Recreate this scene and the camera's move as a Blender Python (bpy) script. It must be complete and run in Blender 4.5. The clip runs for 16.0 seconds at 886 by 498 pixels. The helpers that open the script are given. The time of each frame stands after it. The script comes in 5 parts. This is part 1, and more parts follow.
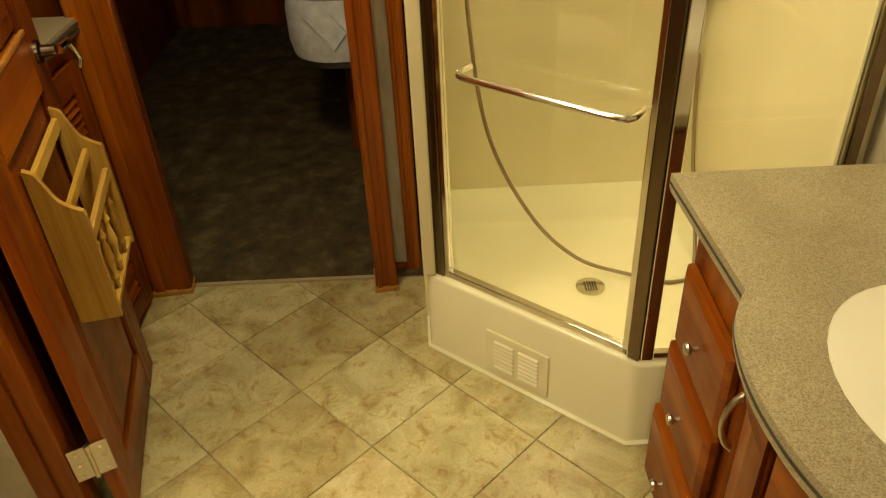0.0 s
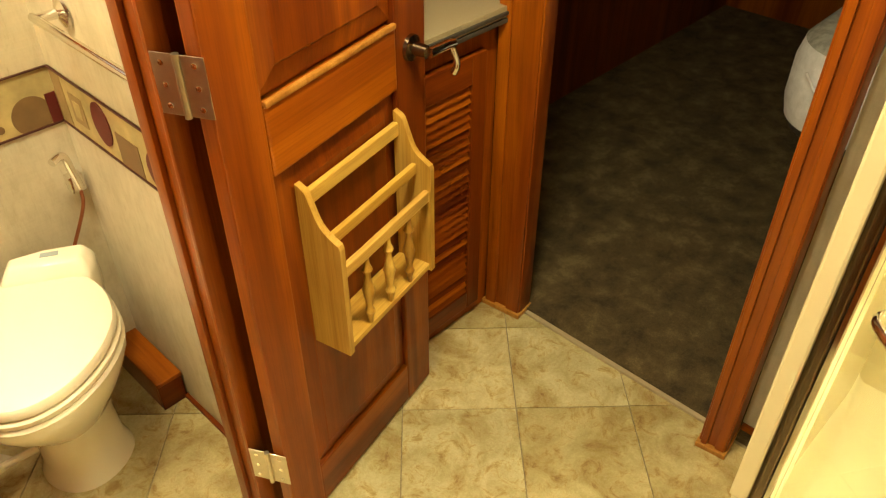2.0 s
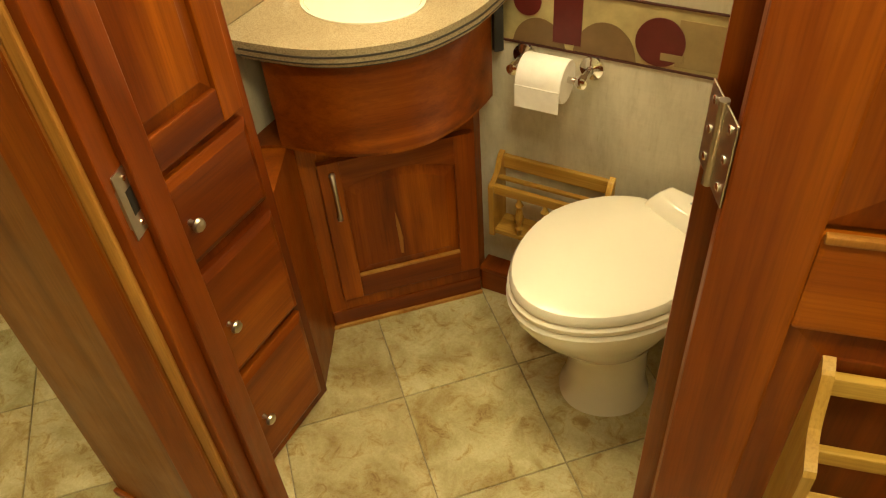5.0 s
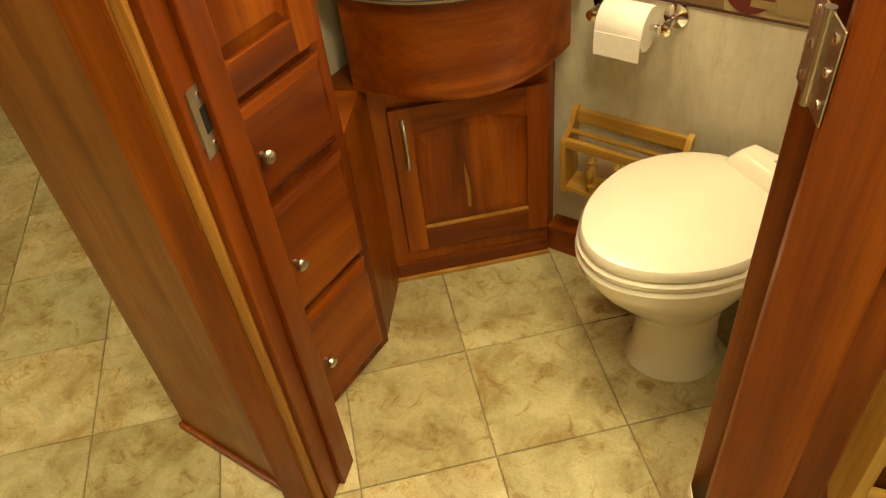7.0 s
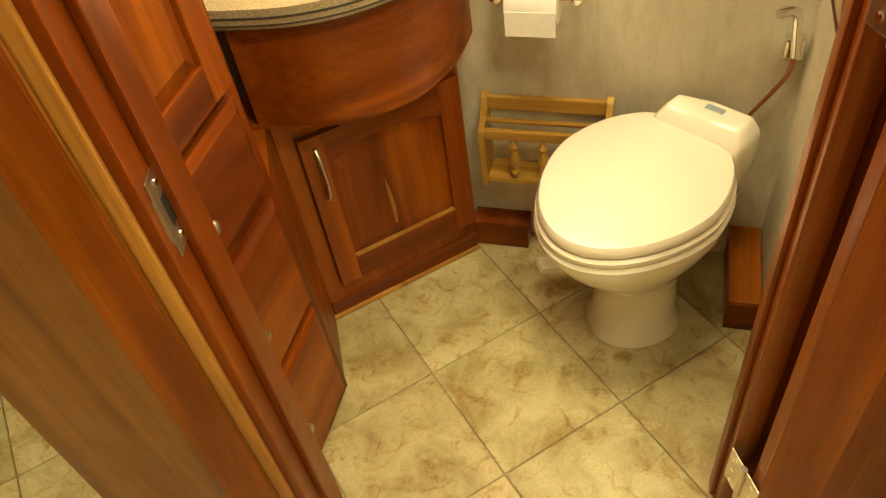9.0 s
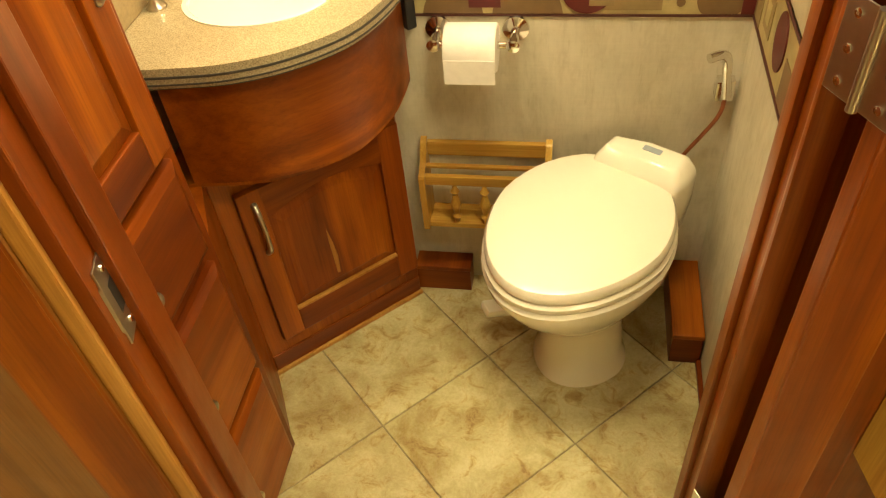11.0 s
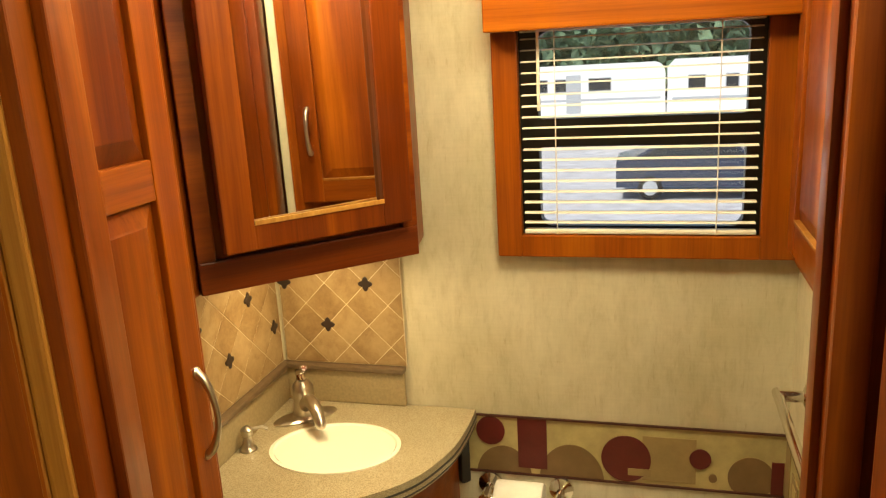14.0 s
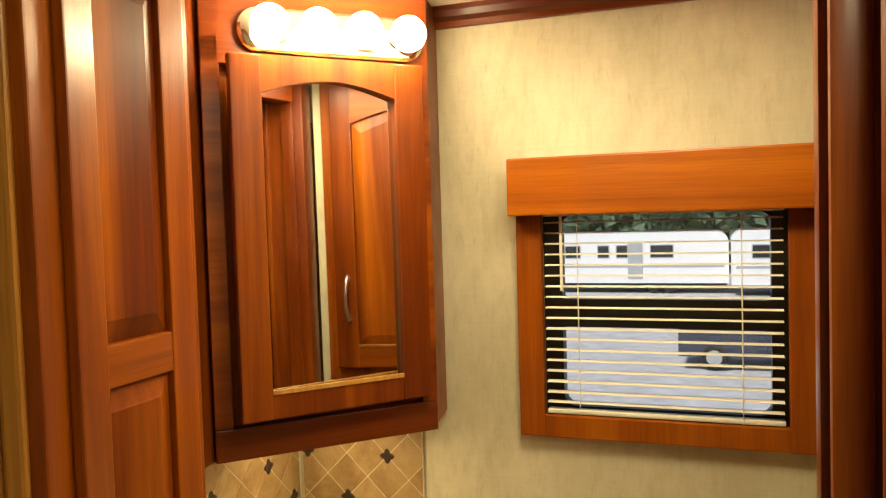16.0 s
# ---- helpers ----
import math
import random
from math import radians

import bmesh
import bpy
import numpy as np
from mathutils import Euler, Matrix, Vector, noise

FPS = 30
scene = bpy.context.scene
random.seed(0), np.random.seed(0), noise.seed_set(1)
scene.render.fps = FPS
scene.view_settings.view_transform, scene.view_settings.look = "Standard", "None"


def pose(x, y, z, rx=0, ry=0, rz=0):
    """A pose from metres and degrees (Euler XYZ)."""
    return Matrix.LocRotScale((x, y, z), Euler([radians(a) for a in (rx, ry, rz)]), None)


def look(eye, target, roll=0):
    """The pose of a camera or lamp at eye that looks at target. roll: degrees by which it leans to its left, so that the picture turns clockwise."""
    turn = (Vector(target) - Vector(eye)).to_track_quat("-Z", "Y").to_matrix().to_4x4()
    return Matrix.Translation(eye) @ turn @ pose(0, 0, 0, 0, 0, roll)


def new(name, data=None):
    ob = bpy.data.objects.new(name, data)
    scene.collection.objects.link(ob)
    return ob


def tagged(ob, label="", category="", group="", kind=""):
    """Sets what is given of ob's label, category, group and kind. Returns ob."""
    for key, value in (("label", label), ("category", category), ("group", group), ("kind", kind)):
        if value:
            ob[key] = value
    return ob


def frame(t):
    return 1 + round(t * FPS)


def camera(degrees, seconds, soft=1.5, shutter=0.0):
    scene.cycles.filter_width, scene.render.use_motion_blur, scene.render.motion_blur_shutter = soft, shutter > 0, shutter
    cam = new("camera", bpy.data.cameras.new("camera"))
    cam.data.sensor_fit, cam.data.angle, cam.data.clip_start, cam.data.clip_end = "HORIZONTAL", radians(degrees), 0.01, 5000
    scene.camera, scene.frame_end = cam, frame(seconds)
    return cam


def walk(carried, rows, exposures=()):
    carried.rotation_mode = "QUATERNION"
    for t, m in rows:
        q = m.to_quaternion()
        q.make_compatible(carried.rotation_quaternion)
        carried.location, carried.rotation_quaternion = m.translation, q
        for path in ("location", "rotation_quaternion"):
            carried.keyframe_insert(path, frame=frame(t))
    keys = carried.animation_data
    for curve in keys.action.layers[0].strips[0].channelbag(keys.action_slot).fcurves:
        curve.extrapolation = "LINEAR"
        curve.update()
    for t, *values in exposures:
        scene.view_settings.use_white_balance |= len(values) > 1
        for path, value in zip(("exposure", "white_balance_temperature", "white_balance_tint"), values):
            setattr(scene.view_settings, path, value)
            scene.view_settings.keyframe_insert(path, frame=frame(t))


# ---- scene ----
cam = camera(59.6, 16.0, 1.2)
PATH = [
    (0, (0.48, 0.733, 1.577), (2.119, 0.752, 0.431), -3.0),
    (0.5, (0.651, 0.774, 1.598), (2.263, 0.959, 0.429), -1.8),
    (1, (0.781, 0.798, 1.615), (2.357, 1.19, 0.447), -0.8),
    (1.5, (0.96, 0.694, 1.618), (2.403, 1.357, 0.402), -2.8),
    (2, (1.166, 0.603, 1.627), (2.295, 1.679, 0.375), 0.1),
    (2.5, (1.284, 0.592, 1.618), (2.067, 1.911, 0.335), -0.6),
    (3, (1.419, 0.63, 1.607), (1.873, 2.118, 0.35), -2.3),
    (3.5, (1.543, 0.742, 1.612), (1.67, 2.307, 0.373), -2.2),
    (4, (1.568, 0.809, 1.612), (1.342, 2.365, 0.376), -1.7),
    (4.5, (1.619, 0.86, 1.596), (1.098, 2.284, 0.292), -3.2),
    (5, (1.706, 0.887, 1.582), (0.947, 2.138, 0.219), -5.0),
    (5.2, (1.727, 0.887, 1.578), (0.88, 2.072, 0.207), -5.6),
    (7.3, (1.698, 0.847, 1.516), (0.814, 1.981, 0.127), -7.1),
    (7.5, (1.658, 0.841, 1.518), (0.825, 2.008, 0.123), -7.1),
    (8, (1.555, 0.851, 1.508), (0.855, 2.072, 0.086), -8.7),
    (8.5, (1.483, 0.875, 1.497), (0.917, 2.139, 0.053), -8.9),
    (8.7, (1.463, 0.881, 1.495), (0.923, 2.15, 0.046), -9.4),
    (10.8, (1.385, 0.92, 1.495), (1.051, 2.275, 0.063), -6.9),
    (11, (1.385, 0.928, 1.512), (1.061, 2.298, 0.091), -6.5),
    (11.5, (1.387, 0.897, 1.524), (1.068, 2.373, 0.213), -5.7),
    (12, (1.39, 0.889, 1.571), (1.043, 2.486, 0.419), -5.3),
    (12.5, (1.395, 0.869, 1.604), (0.974, 2.592, 0.68), -5.1),
    (13, (1.402, 0.848, 1.624), (0.941, 2.638, 0.86), -5.3),
    (13.5, (1.426, 0.828, 1.638), (0.921, 2.666, 1.034), -5.4),
    (14, (1.441, 0.818, 1.651), (0.917, 2.682, 1.152), -3.3),
    (14.5, (1.451, 0.815, 1.658), (0.913, 2.7, 1.259), -2.3),
    (15, (1.46, 0.811, 1.667), (0.935, 2.724, 1.413), -1.6),
    (15.5, (1.478, 0.812, 1.674), (0.942, 2.732, 1.516), -1.8),
    (16, (1.516, 0.821, 1.682), (0.842, 2.702, 1.593), -1.7),
]
EXPOSURES = [(0, 0.0), (1.0, 0.2), (1.5, 0.6), (2.5, 1.35), (3.5, 0.95), (4.4, 0.4), (5.0, 0.22), (7.5, 0.5), (8.5, 0.55), (11.0, 0.65), (12.5, 0.5), (14.0, 0.0), (16.0, -0.45)]
walk(cam, [(t, look(eye, target, roll)) for t, eye, target, roll in PATH], EXPOSURES)

# ---- world and light ----


world = bpy.data.worlds.new("world")
scene.world = world
world.use_nodes = True
wn = world.node_tree
sky = wn.nodes.new("ShaderNodeTexSky")
sky.sky_type = "NISHITA"
sky.sun_disc = False
sky.sun_elevation, sky.sun_rotation = radians(50), radians(200)
wn.nodes["Background"].inputs["Strength"].default_value = 0.15
wn.links.new(sky.outputs[0], wn.nodes["Background"].inputs["Color"])


def lamp(name, kind, m, power, colour, **settings):
    data = bpy.data.lights.new(name, kind)
    data.energy, data.color = power, colour
    for key, value in settings.items():
        if key == "size":
            data.size = value
        elif key == "size_y":
            data.shape = "RECTANGLE"
            data.size_y = value
        elif key == "radius":
            data.shadow_soft_size = value
        elif key == "angle":
            data.angle = value
    ob = new(name, data)
    ob.matrix_world = m
    return ob


WARM = (1.0, 0.85, 0.47)
lamp("sun", "SUN", look((0, 0, 8), (3, 5, 0)), 5.0, (1.0, 0.96, 0.9), angle=radians(12))
lamp("hall_light", "AREA", pose(1.85, 1.20, 2.050), 11.5, WARM, size=0.40, size_y=0.16)
lamp("toilet_room_light", "AREA", pose(1.38, 1.80, 2.050, 0, 0, 12), 8.5, WARM, size=0.36, size_y=0.20)
# added fill, its source unseen: brightens the hall floor and the column panel
lamp("hall_end_fill", "AREA", pose(-0.15, 0.85, 2.055), 13.5, WARM, size=0.40, size_y=0.16)
lamp("under_cabinet_light", "AREA", pose(0.80, 2.12, 1.270), 1.5, (1.0, 0.74, 0.36), size=0.08, size_y=0.08)
lamp("shower_light", "AREA", pose(2.40, 0.45, 2.055), 5.2, WARM, size=0.3, size_y=0.16)

# ---- materials ----


def material(name, rough=0.5, metal=0.0, coat=0.0, bump=0.0):
    mat = bpy.data.materials.new(name)
    mat.use_nodes = True
    nt = mat.node_tree
    b = nt.nodes["Principled BSDF"]
    b.inputs["Roughness"].default_value, b.inputs["Metallic"].default_value = rough, metal
    b.inputs["Coat Weight"].default_value = coat
    b.inputs["Coat Roughness"].default_value = 0.16
    return mat, nt, b


def node(nt, kind, **values):
    n = nt.nodes.new("ShaderNode" + kind)
    for key, value in values.items():
        n.inputs[key.replace("_", " ")].default_value = value
    return n


def coords(nt, scale=(1, 1, 1), rotation=(0, 0, 0), shift=True):
    tc, mp = nt.nodes.new("ShaderNodeTexCoord"), nt.nodes.new("ShaderNodeMapping")
    mp.inputs["Scale"].default_value, mp.inputs["Rotation"].default_value = scale, rotation
    nt.links.new(tc.outputs["Object"], mp.inputs["Vector"])
    if shift:
        info, mul = nt.nodes.new("ShaderNodeObjectInfo"), nt.nodes.new("ShaderNodeMath")
        mul.operation = "MULTIPLY"
        mul.inputs[1].default_value = 37.0
        nt.links.new(info.outputs["Random"], mul.inputs[0])
        comb = nt.nodes.new("ShaderNodeCombineXYZ")
        for k in "XYZ":
            nt.links.new(mul.outputs[0], comb.inputs[k])
        nt.links.new(comb.outputs[0], mp.inputs["Location"])
    return mp.outputs["Vector"]


def ramp(nt, source, stops):
    r = nt.nodes.new("ShaderNodeValToRGB")
    e = r.color_ramp.elements
    while len(e) < len(stops):
        e.new(0.5)
    for el, (at, col) in zip(e, stops):
        el.position, el.color = at, (*col, 1)
    nt.links.new(source, r.inputs["Fac"])
    return r.outputs["Color"]


def mixed(nt, a, b, fac=0.5, mode="MULTIPLY"):
    m = nt.nodes.new("ShaderNodeMix")
    m.data_type, m.blend_type = "RGBA", mode
    for value, slot in ((fac, 0), (a, 6), (b, 7)):
        if isinstance(value, (float, int)):
            m.inputs[slot].default_value = value
        elif isinstance(value, tuple):
            m.inputs[slot].default_value = (*value, 1)
        else:
            nt.links.new(value, m.inputs[slot])
    return m.outputs[2]


def bumped(nt, b, source, strength=0.2, distance=0.002):
    n = nt.nodes.new("ShaderNodeBump")
    n.inputs["Strength"].default_value, n.inputs["Distance"].default_value = strength, distance
    nt.links.new(source, n.inputs["Height"])
    nt.links.new(n.outputs[0], b.inputs["Normal"])


def noise_of(nt, vec, scale, detail=4.0, rough=0.6, distort=0.0):
    n = node(nt, "TexNoise", Scale=scale, Detail=detail, Roughness=rough, Distortion=distort)
    nt.links.new(vec, n.inputs["Vector"])
    return n.outputs["Fac"]


def wood(name, dark, mid, light, along="z", rough=0.36, coat=0.06):
    """Board timber: long straight figure along one axis, darker growth lines, pores, and a tone of its own for each board."""
    mat, nt, b = material(name, rough, 0, coat)
    b.inputs["Specular IOR Level"].default_value = 0.26
    k = "xyz".index(along)
    def stretch(across, length):
        return tuple(length if n == k else across for n in range(3))
    broad = noise_of(nt, coords(nt, stretch(6.5, 0.55)), 1.0, 5, 0.55, 0.9)
    col = ramp(nt, broad, [(0.30, dark), (0.48, mid), (0.70, light)])
    lines = noise_of(nt, coords(nt, stretch(60, 1.1)), 1.0, 4, 0.6, 0.6)
    lcol = ramp(nt, lines, [(0.34, (0.78, 0.68, 0.58)), (0.54, (1.0, 1.0, 1.0)), (0.72, (1.06, 1.06, 1.06))])
    pores = noise_of(nt, coords(nt, stretch(330, 9)), 1.0, 3, 0.6)
    pcol = ramp(nt, pores, [(0.33, (0.70, 0.64, 0.58)), (0.55, (1.0, 1.0, 1.0))])
    blot = noise_of(nt, coords(nt, stretch(5.0, 2.2)), 1.0, 3, 0.5)
    bcol = ramp(nt, blot, [(0.3, (0.80, 0.74, 0.70)), (0.7, (1.12, 1.12, 1.10))])
    info = nt.nodes.new("ShaderNodeObjectInfo")
    tone = ramp(nt, info.outputs["Random"], [(0.0, (0.84, 0.76, 0.68)), (0.5, (1.0, 1.0, 1.0)), (1.0, (1.14, 1.16, 1.12))])
    out = mixed(nt, mixed(nt, mixed(nt, col, lcol, 0.7), pcol, 0.55), bcol, 0.75)
    nt.links.new(mixed(nt, out, tone, 0.9), b.inputs["Base Color"])
    wear = noise_of(nt, coords(nt, (9, 9, 9)), 1.0, 4, 0.6)
    rr = ramp(nt, wear, [(0.3, (rough * 0.8,) * 3), (0.7, (rough * 1.3,) * 3)])
    nt.links.new(rr, b.inputs["Roughness"])
    bumped(nt, b, pores, 0.10, 0.0005)
    return mat


CHERRY = ((0.085, 0.0120, 0.0005), (0.205, 0.0420, 0.0012), (0.39, 0.108, 0.003))
wood_z = wood("cherry_upright", *CHERRY, "z")
wood_x = wood("cherry_across", *CHERRY, "x")
wood_y = wood("cherry_deep", *CHERRY, "y")
sap = wood("cherry_sapwood", (0.32, 0.135, 0.022), (0.44, 0.21, 0.040), (0.54, 0.30, 0.075), "z")
pine_z = wood("varnished_pine", (0.44, 0.25, 0.04), (0.55, 0.345, 0.065), (0.66, 0.45, 0.12), "z", 0.35, 0.1)
pine_x = wood("varnished_pine_across", (0.44, 0.25, 0.04), (0.55, 0.345, 0.065), (0.66, 0.45, 0.12), "x", 0.35, 0.1)


def cloth_wall(name, a, b_col, fleck=0.6):
    """Vinyl wall covering: soft clouds, upright dabs, dark flecks and a fine weave."""
    mat, nt, b = material(name, 0.55)
    v1 = noise_of(nt, coords(nt, (220, 220, 14), shift=False), 1.0, 3, 0.6)
    v2 = noise_of(nt, coords(nt, (14, 14, 220), shift=False), 1.0, 3, 0.6)
    cloud = noise_of(nt, coords(nt, (5, 5, 3.4), shift=False), 1.0, 5, 0.6, 0.4)
    dab = noise_of(nt, coords(nt, (46, 46, 15), shift=False), 1.0, 6, 0.7, 0.3)
    dark_fleck = noise_of(nt, coords(nt, (120, 120, 22), shift=False), 1.0, 2, 0.5)
    weave = mixed(nt, v1, v2, 0.5, "MIX")
    col = ramp(nt, cloud, [(0.3, a), (0.7, b_col)])
    dcol = ramp(nt, dab, [(0.34, (0.74, 0.70, 0.60)), (0.5, (0.98, 0.97, 0.95)), (0.66, (1.10, 1.10, 1.10))])
    fcol = ramp(nt, dark_fleck, [(0.25, (0.62, 0.55, 0.42)), (0.36, (1.0, 1.0, 1.0))])
    wcol = ramp(nt, weave, [(0.35, (0.86, 0.85, 0.82)), (0.65, (1.05, 1.04, 1.03))])
    out = mixed(nt, mixed(nt, mixed(nt, col, dcol, 0.42), fcol, fleck * 0.6), wcol, 0.4)
    nt.links.new(out, b.inputs["Base Color"])
    bumped(nt, b, weave, 0.2, 0.0008)
    return mat


wallpaper = cloth_wall("linen_wallpaper", (0.47, 0.42, 0.28), (0.64, 0.58, 0.43))
low_panel = cloth_wall("pale_wall_panel", (0.50, 0.46, 0.34), (0.68, 0.63, 0.50), 0.35)


def plain(name, col, rough=0.5, metal=0.0, coat=0.0, vary=0.1, scale=30.0, bump=0.0):
    mat, nt, b = material(name, rough, metal, coat)
    n = noise_of(nt, coords(nt), scale, 5, 0.6)
    lo, hi = tuple(c * (1 - vary) for c in col), tuple(min(1.0, c * (1 + vary)) for c in col)
    nt.links.new(ramp(nt, n, [(0.3, lo), (0.7, hi)]), b.inputs["Base Color"])
    if bump:
        bumped(nt, b, n, bump, 0.001)
    return mat


def stone(name, a, b_col, c, rough=0.38):
    """Glazed floor tile with clouded veins."""
    mat, nt, b = material(name, rough, 0, 0.1)
    big = noise_of(nt, coords(nt, (1, 1, 1)), 7.0, 9, 0.70, 0.4)
    small = noise_of(nt, coords(nt, (1, 1, 1)), 55.0, 5, 0.7, 0.5)
    col = ramp(nt, big, [(0.34, a), (0.46, b_col), (0.58, c)])
    sp = ramp(nt, small, [(0.34, (0.80, 0.75, 0.66)), (0.6, (1.05, 1.04, 1.0))])
    nt.links.new(mixed(nt, col, sp, 0.6), b.inputs["Base Color"])
    bumped(nt, b, small, 0.1, 0.0008)
    return mat




def travertine(name):
    """Glazed tile: olive to tan ground that differs from tile to tile, brown clouds, ragged pits and pale veins."""
    mat, nt, b = material(name, 0.30, 0, 0.15)
    info = nt.nodes.new("ShaderNodeObjectInfo")
    ground = ramp(nt, info.outputs["Random"], [(0.0, (0.43, 0.365, 0.190)), (0.35, (0.49, 0.435, 0.235)), (0.65, (0.51, 0.465, 0.275)), (1.0, (0.60, 0.515, 0.295))])
    cloud = noise_of(nt, coords(nt), 8.0, 6, 0.62, 0.6)
    ccol = ramp(nt, cloud, [(0.32, (0.66, 0.53, 0.33)), (0.46, (0.93, 0.90, 0.80)), (0.62, (1.20, 1.22, 1.22))])
    ragged = noise_of(nt, coords(nt), 21.0, 10, 0.78, 0.9)
    rcol = ramp(nt, ragged, [(0.37, (0.60, 0.43, 0.21)), (0.44, (0.88, 0.79, 0.60)), (0.50, (1.0, 1.0, 1.0)), (0.64, (1.10, 1.12, 1.16))])
    grit = noise_of(nt, coords(nt), 150.0, 4, 0.7)
    gcol = ramp(nt, grit, [(0.34, (0.84, 0.80, 0.72)), (0.6, (1.04, 1.04, 1.04))])
    out = mixed(nt, mixed(nt, mixed(nt, ground, ccol, 0.9), rcol, 0.85), gcol, 0.6)
    nt.links.new(out, b.inputs["Base Color"])
    rough = ramp(nt, ragged, [(0.36, (0.5, 0.5, 0.5)), (0.55, (0.24, 0.24, 0.24))])
    nt.links.new(rough, b.inputs["Roughness"])
    bumped(nt, b, ragged, 0.12, 0.0012)
    return mat


tile_mat = travertine("mottled_floor_tile")
grout = plain("grey_brown_grout", (0.29, 0.235, 0.135), 0.9, vary=0.25, scale=120)
splash_mat = stone("tan_backsplash", (0.21, 0.125, 0.050), (0.30, 0.195, 0.085), (0.38, 0.265, 0.130), 0.5)
strip_mat = plain("tan_backsplash_strip", (0.32, 0.245, 0.13), 0.4, vary=0.16, scale=160)
cap_mat = plain("brown_backsplash_cap", (0.13, 0.085, 0.045), 0.4, vary=0.2, scale=60)
groove = plain("pale_tile_joint", (0.70, 0.60, 0.42), 0.7)
diamond = plain("dark_bronze_inset", (0.045, 0.03, 0.022), 0.4, 0.3)
porcelain = plain("bone_porcelain", (0.86, 0.82, 0.68), 0.12, coat=0.6, vary=0.02, scale=4)
seat_plastic = plain("bone_plastic", (0.88, 0.83, 0.68), 0.22, coat=0.3, vary=0.02, scale=4)
fibreglass = plain("cream_fibreglass", (0.66, 0.59, 0.36), 0.25, coat=0.3, vary=0.05, scale=3)
tray_mat = plain("cream_shower_tray", (0.82, 0.77, 0.52), 0.22, coat=0.3, vary=0.03, scale=3)
chrome = plain("polished_chrome", (0.80, 0.77, 0.72), 0.12, 1.0, vary=0.03)
nickel = plain("brushed_nickel", (0.55, 0.50, 0.42), 0.3, 1.0, vary=0.06, scale=90)
bronze = plain("dark_chrome_strip", (0.20, 0.15, 0.10), 0.25, 1.0, vary=0.1)
# black parts, and painted shade in the vanity recess, latch hole and drain slots
dark = plain("black_plastic_and_shade", (0.012, 0.011, 0.010), 0.4, vary=0.2)
# counter edging; also colours the painted shade under the vent louvres
rubber = plain("dark_edging_and_shade", (0.05, 0.043, 0.035), 0.5, vary=0.2, scale=60)
beige_trim = plain("beige_edging", (0.42, 0.34, 0.21), 0.45, vary=0.1)
ceiling_mat = plain("cream_ceiling_vinyl", (0.70, 0.64, 0.50), 0.6, vary=0.05, scale=40, bump=0.1)
paper = plain("white_tissue", (0.84, 0.81, 0.74), 0.85, vary=0.04, scale=60, bump=0.2)
white_slat = plain("cream_painted_slat", (0.72, 0.68, 0.58), 0.4, vary=0.05)
red_cloth = plain("copper_tube", (0.30, 0.10, 0.04), 0.35, 0.6, vary=0.15)
quilt_mat = plain("quilted_white_fabric", (0.72, 0.72, 0.75), 0.85, vary=0.15, scale=26, bump=0.6)
quilt_top = plain("grey_patterned_fabric", (0.30, 0.29, 0.26), 0.85, vary=0.45, scale=34, bump=0.5)
wall_wood = wood("cherry_wall_panel", (0.085, 0.0135, 0.0006), (0.185, 0.040, 0.0014), (0.320, 0.092, 0.003), "z")
amber_x = wood("amber_alder_across", (0.21, 0.047, 0.0015), (0.32, 0.082, 0.002), (0.43, 0.130, 0.004), "x")
amber_z = wood("amber_alder_upright", (0.19, 0.041, 0.0015), (0.30, 0.074, 0.002), (0.41, 0.122, 0.004), "z")
column_wood = wood("pale_cherry_panel", (0.17, 0.060, 0.010), (0.29, 0.115, 0.022), (0.40, 0.185, 0.045), "z")

mat, nt, b = material("solid_surface_counter", 0.28, 0, 0.15)
sp1, sp2 = noise_of(nt, coords(nt), 420, 2, 0.5), noise_of(nt, coords(nt), 9, 4, 0.6)
c1 = ramp(nt, sp1, [(0.34, (0.23, 0.185, 0.105)), (0.48, (0.345, 0.285, 0.175)), (0.66, (0.45, 0.385, 0.26))])
c2 = ramp(nt, sp2, [(0.3, (0.9, 0.88, 0.85)), (0.7, (1.05, 1.05, 1.05))])
nt.links.new(mixed(nt, c1, c2, 0.8), b.inputs["Base Color"])
counter_mat = mat

mat, nt, b = material("brown_carpet", 0.95)
k1, k2 = noise_of(nt, coords(nt), 9, 6, 0.68, 0.15), noise_of(nt, coords(nt), 300, 3, 0.7)
c1 = ramp(nt, k1, [(0.35, (0.055, 0.035, 0.013)), (0.52, (0.115, 0.080, 0.031)), (0.66, (0.20, 0.145, 0.062))])
c2 = ramp(nt, k2, [(0.3, (0.5, 0.5, 0.5)), (0.65, (1.15, 1.15, 1.15))])
nt.links.new(mixed(nt, c1, c2, 0.8), b.inputs["Base Color"])
bumped(nt, b, k2, 0.8, 0.006)
carpet_mat = mat

mat, nt, b = material("mirror_glass", 0.02, 1.0)
b.inputs["Base Color"].default_value = (0.86, 0.88, 0.86, 1)
mirror_mat = mat
mat, nt, b = material("clear_glass", 0.0)
b.inputs["Transmission Weight"].default_value = 1.0
b.inputs["IOR"].default_value = 1.45
b.inputs["Base Color"].default_value = (0.97, 0.97, 0.93, 1)
glass_mat = mat


def glow(name, col, strength):
    mat, nt, b = material(name, 0.5)
    b.inputs["Base Color"].default_value = (0.8, 0.75, 0.65, 1)
    b.inputs["Emission Color"].default_value = (*col, 1)
    b.inputs["Emission Strength"].default_value = strength
    return mat


bulb_mat = glow("lit_frosted_bulb", (1.0, 0.80, 0.45), 105.0)
